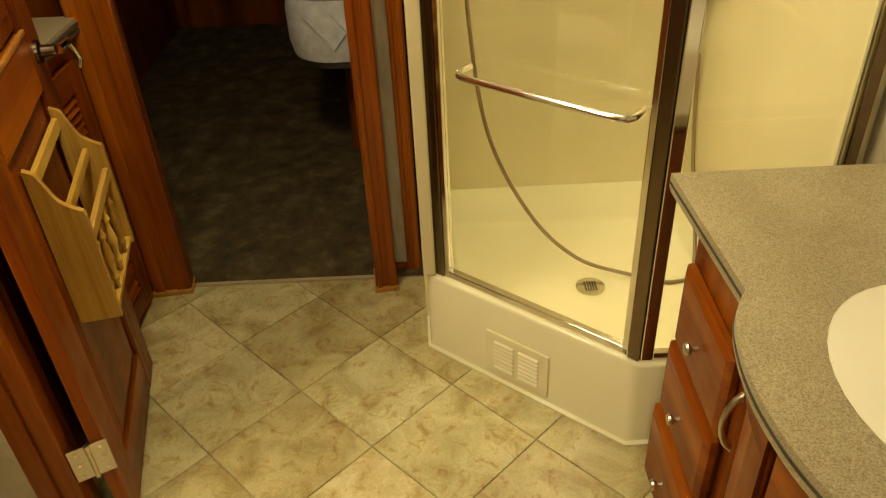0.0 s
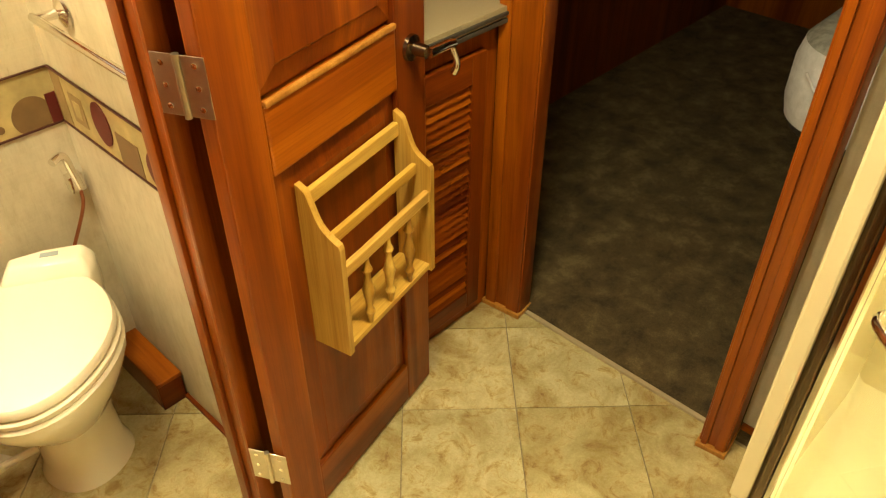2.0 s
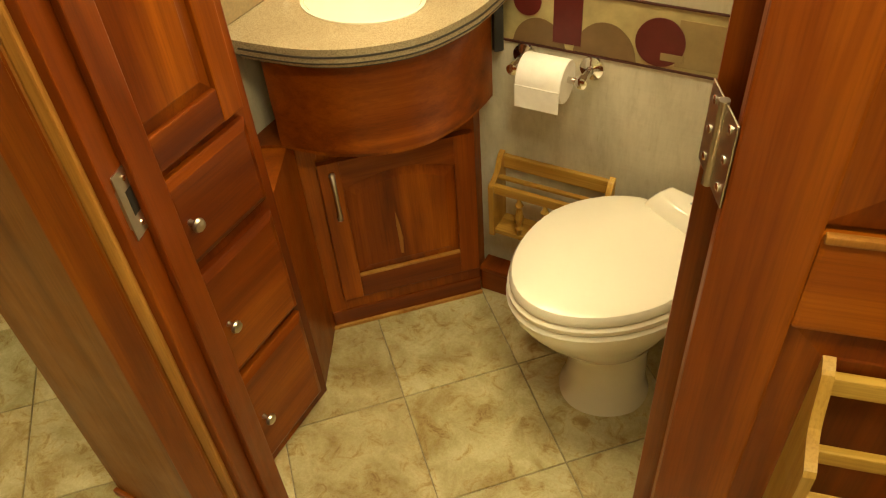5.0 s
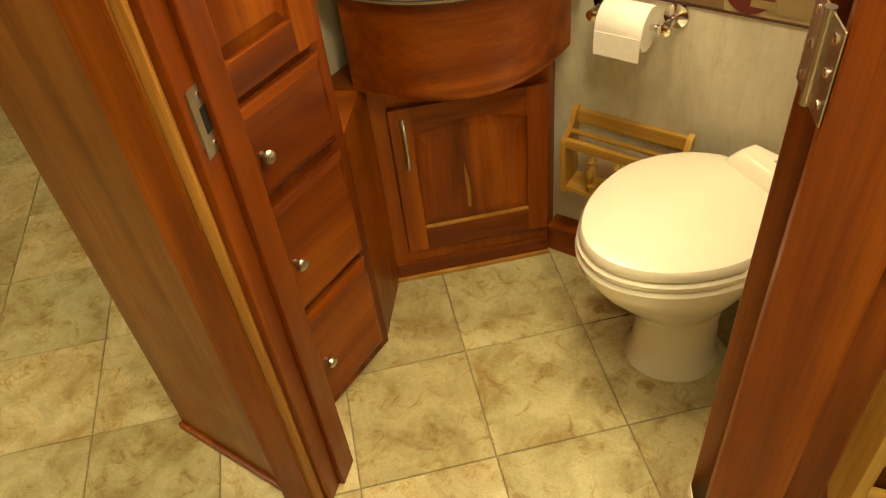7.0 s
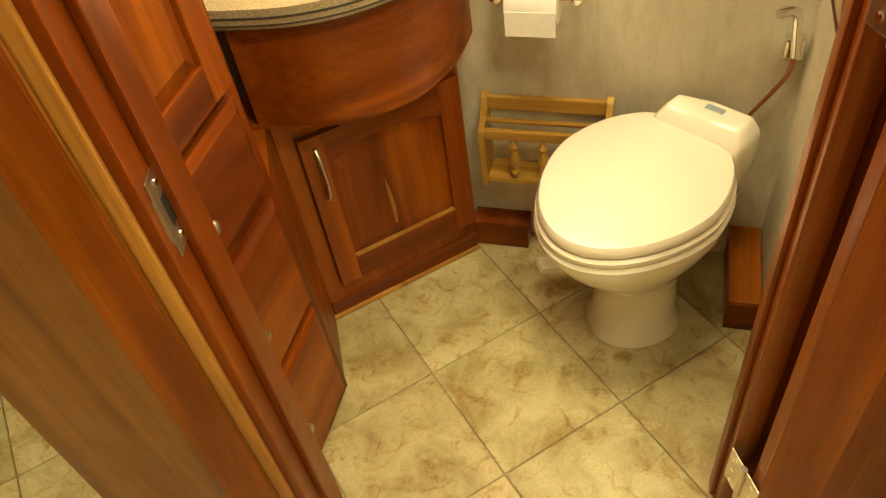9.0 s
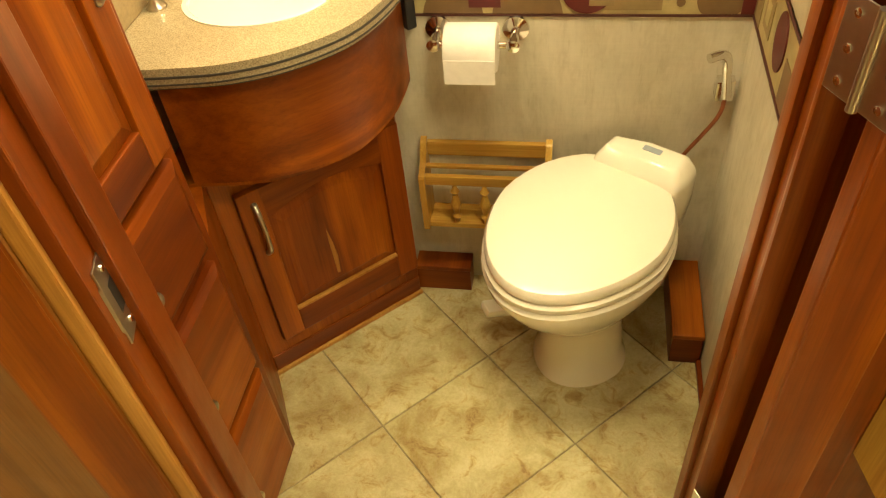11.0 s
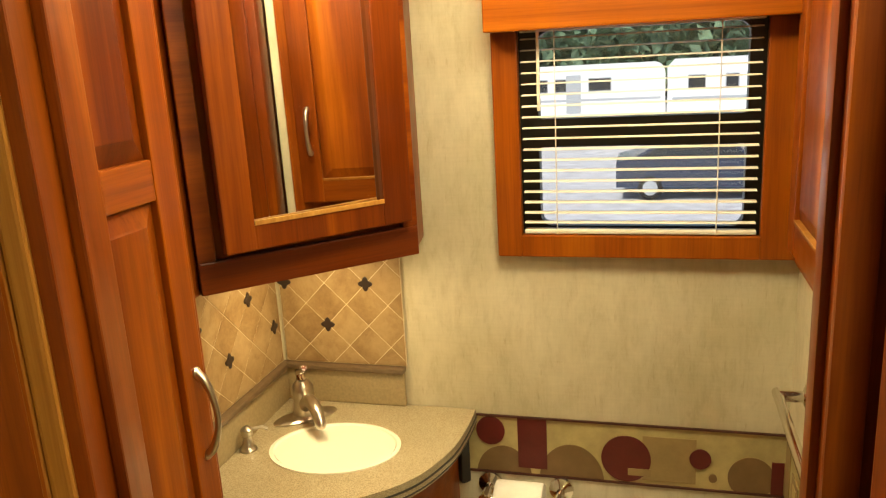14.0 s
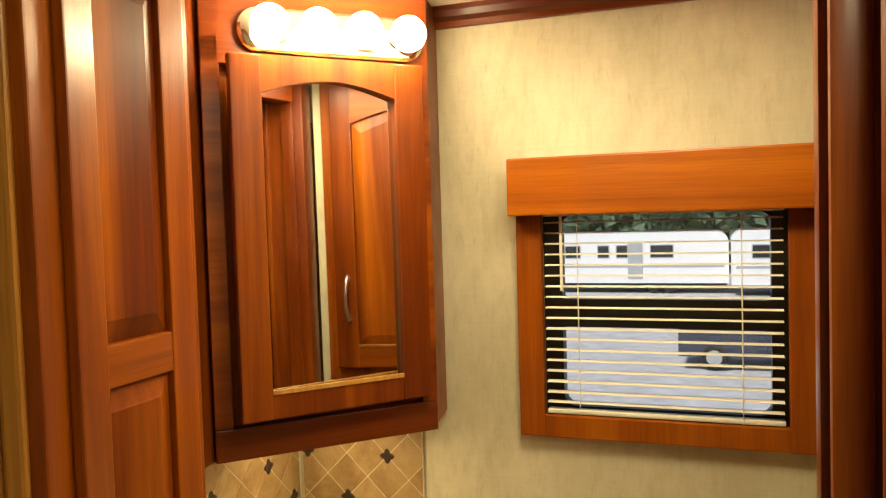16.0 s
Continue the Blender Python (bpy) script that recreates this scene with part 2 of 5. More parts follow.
diffuser_mat = glow("lit_diffuser", (1.0, 0.90, 0.66), 8.0)

# ---- building helpers ----


def box(bm, x0, x1, y0, y1, z0, z1, bevel=0.0):
    r = bmesh.ops.create_cube(bm, size=1.0, matrix=Matrix.LocRotScale(((x0 + x1) / 2, (y0 + y1) / 2, (z0 + z1) / 2), None, (x1 - x0, y1 - y0, z1 - z0)))
    if bevel:
        bmesh.ops.bevel(bm, geom=list({e for v in r["verts"] for e in v.link_edges}), offset=bevel, segments=2, profile=0.6, affect="EDGES")
    return bm


def boxed(x0, x1, y0, y1, z0, z1, bevel=0.0):
    return box(bmesh.new(), x0, x1, y0, y1, z0, z1, bevel)


def prism(points, z0, z1, bm=None, bevel=0.0):
    bm = bm or bmesh.new()
    low = [bm.verts.new((x, y, z0)) for x, y in points]
    high = [bm.verts.new((x, y, z1)) for x, y in points]
    n = len(points)
    bm.faces.new(low[::-1]), bm.faces.new(high)
    for i in range(n):
        bm.faces.new((low[i], low[(i + 1) % n], high[(i + 1) % n], high[i]))
    bmesh.ops.recalc_face_normals(bm, faces=bm.faces[:])
    if bevel:
        edges = [e for e in bm.edges if abs(e.verts[0].co.z - e.verts[1].co.z) < 1e-6]
        bmesh.ops.bevel(bm, geom=edges, offset=bevel, segments=3, profile=0.6, affect="EDGES")
    return bm


def tube(bm, path, radius, sides=10, closed=False):
    """A round bar along a list of points."""
    pts = [Vector(p) for p in path]
    rings = []
    for i, p in enumerate(pts):
        d = (pts[min(i + 1, len(pts) - 1)] - pts[max(i - 1, 0)]).normalized()
        u = d.orthogonal().normalized() if not rings else (rings[-1][1] - d * rings[-1][1].dot(d)).normalized()
        w = d.cross(u)
        r = radius[i] if isinstance(radius, (list, tuple)) else radius
        rings.append(([bm.verts.new(p + r * (math.cos(a) * u + math.sin(a) * w)) for a in [2 * math.pi * k / sides for k in range(sides)]], u))
    for (a, _), (c, _) in zip(rings, rings[1:]):
        for k in range(sides):
            bm.faces.new((a[k], a[(k + 1) % sides], c[(k + 1) % sides], c[k]))
    bm.faces.new(rings[0][0][::-1]), bm.faces.new(rings[-1][0])
    bmesh.ops.recalc_face_normals(bm, faces=bm.faces[:])
    return bm


def lathe(bm, profile, sides=24, m=Matrix()):
    """Turns (radius, height) pairs about the z axis."""
    rings = [[bm.verts.new(m @ Vector((r * math.cos(2 * math.pi * k / sides), r * math.sin(2 * math.pi * k / sides), z))) for k in range(sides)] for r, z in profile]
    for a, c in zip(rings, rings[1:]):
        for k in range(sides):
            bm.faces.new((a[k], a[(k + 1) % sides], c[(k + 1) % sides], c[k]))
    bm.faces.new(rings[0][::-1]), bm.faces.new(rings[-1])
    bmesh.ops.recalc_face_normals(bm, faces=bm.faces[:])
    return bm


def loft(bm, sections, cap=True):
    """Skins closed outlines of equal length."""
    rings = [[bm.verts.new(p) for p in s] for s in sections]
    n = len(rings[0])
    for a, c in zip(rings, rings[1:]):
        for k in range(n):
            bm.faces.new((a[k], a[(k + 1) % n], c[(k + 1) % n], c[k]))
    if cap:
        bm.faces.new(rings[0][::-1]), bm.faces.new(rings[-1])
    bmesh.ops.recalc_face_normals(bm, faces=bm.faces[:])
    return bm


def smooth_curve(points, steps=8):
    """A curve through points, in 2D or 3D."""
    pts = [Vector(p) for p in points]
    out = []
    for i in range(len(pts) - 1):
        a, p, q, c = pts[max(i - 1, 0)], pts[i], pts[i + 1], pts[min(i + 2, len(pts) - 1)]
        for k in range(steps):
            t = k / steps
            out.append(0.5 * (2 * p + (q - a) * t + (2 * a - 5 * p + 4 * q - c) * t * t + (3 * p - a - 3 * q + c) * t**3))
    return out + [pts[-1]]


def shade(ob, on):
    if on:
        for p in ob.data.polygons:
            p.use_smooth = True
        ob.data.set_sharp_from_angle(angle=radians(38))


def part(name, bm, mat, parent=None, label="", soft=False, m=None):
    """Links a bmesh as one mesh object, under a thing or a part if one is given."""
    me = bpy.data.meshes.new(name)
    bm.to_mesh(me)
    bm.free()
    me.materials.append(mat)
    ob = new(name, me)
    shade(ob, soft)
    if parent:
        ob.parent = parent
    if m:
        ob.matrix_basis = m
    return tagged(ob, label) if label else ob


def thing(name, m, label, category, group=""):
    ob = new(name)
    ob.empty_display_size = 0.05
    ob.matrix_basis = m
    return tagged(ob, label, category, group)


def setting(name, bm, mat, label="", category=""):
    return tagged(part(name, bm, mat), label, category, "", "structure")

# ---- setting ----
CEIL, Y1, X1 = 2.09, 2.30, 1.70
floor = setting("floor", boxed(-1.6, 2.59, -0.12, 2.3, -0.05, -0.004), grout, "diagonal mottled stone tile floor with dark joints", "floor")
setting("carpet", boxed(2.591, 5.3, -0.35, 2.6, -0.04, 0.012), carpet_mat, "mottled dark brown bedroom carpet", "carpet")
setting("ceiling", boxed(-1.7, 5.3, -0.35, 2.6, CEIL, CEIL + 0.05), ceiling_mat, "cream vinyl ceiling", "ceiling")

WX0, WX1, WZ0, WZ1 = 1.190, 1.632, 1.278, 1.70
bm = boxed(-1.7, WX0, Y1, Y1 + 0.05, 0, CEIL)
box(bm, WX1, 2.66, Y1, Y1 + 0.05, 0, CEIL)
box(bm, WX0, WX1, Y1, Y1 + 0.05, 0, WZ0)
box(bm, WX0, WX1, Y1, Y1 + 0.05, WZ1, CEIL)
setting("wall_curb_side", bm, wallpaper, "beige linen-look wallpapered wall with a window opening", "wall")
setting("wall_toilet_right", boxed(X1, X1 + 0.04, 1.70, Y1, 0, CEIL), wallpaper, "beige linen-look wallpapered partition", "wall")
setting("wall_toilet_left", boxed(0.59, 0.633, 1.757, Y1, 0, CEIL), wallpaper, "beige wallpapered partition beside the corner vanity", "wall")
setting("wall_street_side", boxed(-1.7, 5.3, -0.17, -0.12, 0, CEIL), wallpaper, "beige wallpapered outer wall behind shower and vanity", "wall")
setting("wall_front", boxed(-1.7, -1.6, -0.12, Y1, 0, CEIL), wall_wood, "plain wooden end wall of the hall", "wall")
setting("wall_bedroom_far", boxed(5.25, 5.3, -0.12, 2.6, 0, CEIL), wall_wood, "dark wooden bedroom end wall", "wall")
setting("wall_bedroom_side", boxed(2.66, 5.25, 2.35, 2.40, 0, CEIL), wall_wood, "bedroom side wall", "wall")
setting("wall_bedroom_left", boxed(2.612, 2.660, 1.735, Y1 + 0.05, 0, CEIL), wall_wood, "wooden partition between hall and bedroom", "wall")
setting("wall_bedroom_right", boxed(2.81, 2.86, -0.12, 0.865, 0, CEIL), wall_wood, "partition between shower and bedroom", "wall")
setting("wall_bedroom_head", boxed(2.60, 2.66, 0.93, 1.66, 1.96, CEIL), wall_wood, "wooden panel over the bedroom opening", "wall")
setting("wall_column_side", boxed(0.525, 0.925, 1.308, 1.335, 0, CEIL), column_wood, "tall pale cherry end panel facing the hall", "wall")

# pale lower panels with a patterned border above
PB, PT = 0.753, 0.890
setting("panel_back", boxed(0.985, X1 - 0.003, Y1 - 0.003, Y1, 0, PB), low_panel, "pale lower wall panel behind the toilet", "wall panel")
setting("panel_right", boxed(X1 - 0.003, X1, 1.70, Y1 - 0.003, 0, PB), low_panel, "pale lower wall panel beside the toilet", "wall panel")

border_base = plain("border_sand", (0.42, 0.345, 0.155), 0.5, vary=0.25, scale=14)
border_tan = plain("border_tan", (0.29, 0.205, 0.085), 0.5, vary=0.15, scale=20)
border_brown = plain("border_brown", (0.175, 0.105, 0.042), 0.5, vary=0.15, scale=20)
border_red = plain("border_maroon", (0.095, 0.008, 0.006), 0.5, vary=0.2, scale=20)
border_edge = plain("border_dark_edge", (0.06, 0.015, 0.010), 0.5)


def motif(points, layer, parent, mat, name):
    """A flat printed shape, in the border's own plane (x along, z up, printed side to -y)."""
    bm = bmesh.new()
    y = -0.0012 * layer
    front = [bm.verts.new((x, y, z)) for x, z in points]
    back = [bm.verts.new((x, 0, z)) for x, z in points]
    n = len(points)
    bm.faces.new(front), bm.faces.new(back[::-1])
    for i in range(n):
        bm.faces.new((front[i], back[i], back[(i + 1) % n], front[(i + 1) % n]))
    bmesh.ops.recalc_face_normals(bm, faces=bm.faces[:])
    part(name, bm, mat, parent)


def disc(cx, cz, rx, rz, lo, hi):
    pts = [(cx + rx * math.cos(2 * math.pi * k / 40), min(max(cz + rz * math.sin(2 * math.pi * k / 40), lo), hi)) for k in range(40)]
    out = []
    for p in pts:
        if not out or (p[0] - out[-1][0]) ** 2 + (p[1] - out[-1][1]) ** 2 > 1e-9:
            out.append(p)
    return out


def rect(x0, x1, z0, z1):
    return [(x0, z0), (x1, z0), (x1, z1), (x0, z1)]


H = PT - PB
back_border = thing("wallpaper_border", pose(1.03, Y1 - 0.0005, PB), "sand wallpaper border with maroon and brown circles", "border")
part("band", boxed(0, 0.667, -0.002, 0, 0, H), border_base, back_border)
for z0, z1 in ((0, 0.004), (H - 0.003, H)):
    motif(rect(0, 0.667, z0, z1), 5, back_border, border_edge, "edge_line")
e0, e1 = 0.005, H - 0.004
motif(disc(0.105, -0.005, 0.06, 0.07, e0, e1)[:], 3, back_border, border_brown, "dome")
motif(disc(0.078, 0.100, 0.031, 0.033, e0, e1), 4, back_border, border_red, "circle")
motif(rect(0.137, 0.199, 0.018, e1), 4, back_border, border_red, "rectangle")
motif(disc(0.250, -0.005, 0.068, 0.085, e0, e1), 3, back_border, border_brown, "dome")
motif(rect(0.395, 0.500, 0.012, 0.112), 2.6, back_border, border_tan, "block")
motif(disc(0.362, 0.058, 0.050, 0.052, e0, e1), 4, back_border, border_red, "circle")
motif(rect(0.366, 0.412, 0.022, 0.038), 4.5, back_border, border_tan, "notch")
motif(disc(0.508, 0.070, 0.021, 0.022, e0, e1), 4, back_border, border_red, "circle")
motif(disc(0.533, 0.029, 0.008, 0.009, e0, e1), 4, back_border, border_brown, "dot")
motif(disc(0.605, 0.036, 0.044, 0.046, e0, e1), 3, back_border, border_brown, "circle")
motif(rect(0.642, 0.665, 0.005, 0.075), 4, back_border, border_red, "rectangle")

side_border = thing("wallpaper_border", pose(X1 - 0.0005, Y1 - 0.004, PB, 0, 0, -90), "sand wallpaper border with maroon and brown shapes", "border")
part("band", boxed(0, 0.59, -0.002, 0, 0, H), border_base, side_border)
for z0, z1 in ((0, 0.004), (H - 0.003, H)):
    motif(rect(0, 0.59, z0, z1), 5, side_border, border_edge, "edge_line")
motif(rect(0.004, 0.05, e0, e1), 3, side_border, border_tan, "block")
motif(rect(0.075, 0.135, 0.03, 0.10), 3, side_border, border_tan, "block")
motif(rect(0.09, 0.12, 0.045, 0.085), 4, side_border, border_base, "diamond")
motif(disc(0.215, 0.075, 0.038, 0.05, e0, e1), 4, side_border, border_red, "circle")
motif(rect(0.27, 0.36, e0, 0.08), 3, side_border, border_brown, "block")
motif(disc(0.44, 0.05, 0.055, 0.05, e0, e1), 3, side_border, border_red, "circle")
motif(rect(0.51, 0.58, e0, e1), 3, side_border, border_tan, "block")

# ---- door frames ----


def casing(name, m, w, d, z1, mat=wood_z, foot=True):
    """An upright moulded post: a board with two rounded beads on its face."""
    bm = boxed(0, w, 0, d, 0, z1, 0.004)
    box(bm, 0.006, w * 0.32, -0.008, 0.002, 0, z1, 0.004)
    box(bm, w * 0.62, w - 0.004, -0.006, 0.002, 0, z1, 0.003)
    ob = part(name, bm, mat, None, m=m, soft=True)
    if foot:
        part("foot_trim", boxed(-0.004, w + 0.004, -0.014, d + 0.003, 0, 0.016, 0.003), sap, ob)
    return tagged(ob, "varnished cherry door post with moulded face", "door frame", "", "structure")


A = math.degrees(math.atan2(0.26, 0.62))
# strike side
bm = boxed(0, 0.03, 0, 0.105, 0, CEIL, 0.003)
box(bm, 0.03, 0.042, 0.045, 0.105, 0, CEIL, 0.003)
jamb_s = tagged(part("door_frame_1", bm, wood_z, m=pose(0.927, 1.325, 0, 0, 0, A - 4)), "cherry door jamb with a nickel latch plate", "door frame", "", "structure")
part("sapwood_bead", boxed(-0.004, 0.016, -0.010, 0.001, 0, CEIL, 0.004), sap, jamb_s, "pale sapwood streaked casing edge")
part("casing_board", boxed(-0.075, -0.006, -0.016, 0.0, 0, CEIL, 0.004), wood_z, jamb_s)
plate = part("strike_plate", boxed(0.0302, 0.0325, 0.004, 0.042, 0.925, 1.03, 0.0008), nickel, jamb_s, "nickel strike plate with curved lip", m=pose(0, 0.012, -0.014))
bm = boxed(0.0326, 0.0330, 0.018, 0.034, 0.958, 0.998)
part("latch_hole", bm, dark, plate)
bm = loft(bmesh.new(), [[(0.0302 - 0.014 * math.sin(a), 0.004 - 0.014 * (1 - math.cos(a)) , z), (0.0325 - 0.014 * math.sin(a), 0.003 - 0.016 * (1 - math.cos(a)) - 0.001, z), (0.0325 - 0.014 * math.sin(a), 0.003 - 0.016 * (1 - math.cos(a)) - 0.001, z + h), (0.0302 - 0.014 * math.sin(a), 0.004 - 0.014 * (1 - math.cos(a)), z + h)] for a, z, h in ((0.0, 0.945, 0.065), (0.5, 0.952, 0.051), (1.1, 0.965, 0.025))])
part("lip", bm, nickel, plate)
for z in (0.94, 1.015):
    part("screw", lathe(bmesh.new(), [(0.004, 0), (0.004, 0.0012)], 12, pose(0.0326, 0.026, z, 0, 90, 0)), chrome, plate)

# hinge side
bm = boxed(1.618, 1.687, 1.600, 1.699, 0, CEIL, 0.005)
box(bm, 1.612, 1.648, 1.588, 1.602, 0, CEIL, 0.005)
box(bm, 1.608, 1.620, 1.640, 1.675, 0, CEIL, 0.004)
tagged(part("door_frame_2", bm, wood_z, soft=True, m=pose(-0.003, 0, 0)), "cherry door jamb on the hinge side", "door frame", "", "structure")
setting("door_head", boxed(0, 0.70, 0, 0.05, 2.00, CEIL - 0.001, 0.003), wood_x, "cherry panel over the toilet doorway", "door frame").matrix_basis = pose(0.955, 1.37, 0, 0, 0, A)

# bedroom opening
casing("door_frame_3", pose(2.540, 1.732, 0, 0, 0, -83), 0.125, 0.06, CEIL)
casing("door_frame_4", pose(2.512, 0.983, 0, 0, 0, -83), 0.070, 0.105, CEIL)
bm = boxed(2.627, 2.650, 0.872, 0.925, 0.03, CEIL)
tagged(part("door_frame_5", bm, low_panel), "pale strip of wall between two cherry posts", "wall", "", "structure")
casing("door_frame_6", pose(2.612, 0.882, 0, 0, 0, -90), 0.046, 0.04, CEIL, foot=False)
setting("baseboard_strip", boxed(2.617, 2.627, 0.884, 0.922, 0, 0.03, 0.002), wood_y, "low cherry base block between two posts", "baseboard")
setting("threshold", boxed(2.578, 2.594, 0.93, 1.605, -0.003, 0.008, 0.003), beige_trim, "thin strip where tile meets carpet", "threshold")

# crown moulding in the toilet room
bm = bmesh.new()
prof = [(0, 0), (0.012, 0.0), (0.016, 0.010), (0.030, 0.016), (0.034, 0.028), (0.034, 0.038), (0, 0.038)]
loft(bm, [[(x, Y1 - d, CEIL - 0.038 + h) for d, h in prof] for x in (0.985, X1)])
setting("crown_moulding", bm, wood_x, "stepped cherry crown moulding under the ceiling", "moulding")
for name, bm in (("baseboard_right", boxed(X1 - 0.015, X1 - 0.003, 1.70, 2.065, 0, 0.012, 0.003)), ("baseboard_column", boxed(0.52, 0.925, 1.296, 1.308, 0, 0.022, 0.004))):
    setting(name, bm, wood_y, "low cherry base trim", "baseboard")

# ---- cabinet parts ----


def raised_panel(x0, x1, z0, z1, y, lift=0.010, slope=0.028):
    """A field with sloping borders, facing -y."""
    bm = bmesh.new()
    def ring(i, yy):
        return [(x0 + i, yy, z0 + i), (x1 - i, yy, z0 + i), (x1 - i, yy, z1 - i), (x0 + i, yy, z1 - i)]
    return loft(bm, [ring(0, y + 0.008), ring(0, y), ring(slope, y - lift), ring(slope + 0.003, y - lift - 0.0015)])


def panel_door(parent, w, h, t, stile, top, bottom, m, rails=()):
    """A framed door: a thin back board with its stiles and rails on it."""
    door = part("door", boxed(0.002, w - 0.002, -0.004, -0.0008, 0.002, h - 0.002), wood_z, parent, m=m)
    for x0, x1 in ((0, stile), (w - stile, w)):
        part("stile", boxed(x0, x1, -t, 0, 0, h, 0.003), wood_z, door)
    for z0, z1 in ((0, bottom), (h - top, h)) + tuple(rails):
        part("rail", boxed(stile - 0.001, w - stile + 0.001, -t + 0.001, -0.0004, z0, z1, 0.003), wood_x, door)
    return door


def bow_handle(parent, x, y, z0, z1, out=0.026):
    """An arched bar pull with turned ends; it stands out towards -y."""
    n = 14
    path = [(x, y - out * math.sin(math.pi * k / n) ** 0.6, z0 + (z1 - z0) * k / n) for k in range(n + 1)]
    rad = [0.0045 + 0.0022 * abs(math.cos(math.pi * k / n)) ** 3 for k in range(n + 1)]
    bm = tube(bmesh.new(), path, rad, 10)
    for z in (z0, z1):
        lathe(bm, [(0.0075, 0), (0.0075, 0.003), (0.005, 0.006)], 12, pose(x, y, z, 90, 0, 0))
    return part("handle", bm, nickel, parent, "arched nickel handle", True)


def knob(parent, x, y, z):
    bm = lathe(bmesh.new(), [(0.006, 0), (0.005, 0.006), (0.005, 0.011), (0.012, 0.016), (0.0135, 0.020), (0.011, 0.025), (0.004, 0.027)], 18, pose(x, y, z, 90, 0, 0))
    return part("knob", bm, nickel, parent, "round nickel knob", True)


def drawer_front(parent, x0, x1, z0, z1, t=0.02):
    bm = bmesh.new()
    def ring(i, yy):
        return [(x0 + i, yy, z0 + i), (x1 - i, yy, z0 + i), (x1 - i, yy, z1 - i), (x0 + i, yy, z1 - i)]
    loft(bm, [ring(0, 0), ring(0, -t * 0.6), ring(0.004, -t * 0.75), ring(0.016, -t), ring(0.02, -t)])
    ob = part("drawer", bm, wood_x, parent)
    knob(ob, (x0 + x1) / 2, -t, (z0 + z1) / 2)
    return ob


# ---- linen cabinet: faces +x, local x runs along +y ----
LX = 0.80
linen = thing("linen_cabinet", pose(LX, 1.36, 0, 0, 0, 90), "tall cherry linen cabinet with panel door and three drawers", "cabinet")
part("body", boxed(-0.020, 0.394, 0.020, 0.27, 0, CEIL - 0.002), wall_wood, linen)
bm = boxed(-0.02, 0.045, 0, 0.02, 0, CEIL - 0.002, 0.002)
box(bm, 0.352, 0.396, 0, 0.02, 0, CEIL - 0.002, 0.002)
for z0, z1 in ((0, 0.05), (0.325, 0.365), (0.620, 0.672), (0.835, 0.872), (2.03, CEIL - 0.002)):
    box(bm, 0.044, 0.353, 0.0005, 0.02, z0, z1, 0.002)
part("face_frame", bm, wood_z, linen)
for z0, z1 in ((0.044, 0.334), (0.356, 0.630), (0.660, 0.843)):
    drawer_front(linen, -0.017, 0.364, z0, z1)
ldoor = panel_door(linen, 0.381, 1.185, 0.02, 0.050, 0.06, 0.064, pose(-0.017, 0, 0.866), ((0.616, 0.670),))
part("panel", raised_panel(0.048, 0.333, 0.062, 0.618, -0.008), wood_z, ldoor)
part("panel", raised_panel(0.048, 0.333, 0.668, 1.127, -0.008), wood_z, ldoor)
bow_handle(ldoor, 0.358, -0.02, 0.235, 0.365)

# ---- corner vanity ----
F0, F1 = Vector((0.690, 1.955)), Vector((0.992, 2.243))
ang = math.degrees(math.atan2(F1.y - F0.y, F1.x - F0.x))
W = (F1 - F0).length
van = thing("corner_vanity", pose(F0.x, F0.y, 0, 0, 0, ang), "cherry corner vanity cabinet with bowed apron and arched door", "vanity cabinet")
inv = pose(F0.x, F0.y, 0, 0, 0, ang).inverted()


def vloc(x, y):
    p = inv @ Vector((x, y, 0))
    return (p.x, p.y)


part("body", prism([vloc(0.637, 1.762), vloc(0.792, 1.762), vloc(0.694, 1.958), vloc(0.988, 2.246), vloc(0.988, 2.292), vloc(0.637, 2.292)], 0.004, 0.633), wall_wood, van)
bm = boxed(0, 0.045, -0.018, 0, 0.05, 0.633, 0.002)
box(bm, W - 0.035, W, -0.018, 0, 0.05, 0.633, 0.002)
box(bm, 0.044, W - 0.034, -0.0175, 0, 0.05, 0.120, 0.002)
box(bm, 0.044, W - 0.034, -0.0175, 0, 0.545, 0.633, 0.002)
part("face_frame", bm, wood_z, van)
part("kick_board", boxed(0, W, -0.022, 0, 0, 0.060, 0.003), wood_x, van)
part("shoe_trim", boxed(-0.030, W + 0.002, -0.030, -0.021, 0, 0.012, 0.003), sap, van)
wp, hp = 0.373, 0.442


def arch_ring(i, yy, x0, x1, z0, z1, rise):
    pts = [(x0 + i, yy, z0 + i), (x1 - i, yy, z0 + i)]
    for k in range(13):
        u = k / 12
        x = x1 - i + (x0 - x1 + 2 * i) * u
        pts.append((x, yy, z1 - i + rise * math.sin(math.pi * u)))
    return pts


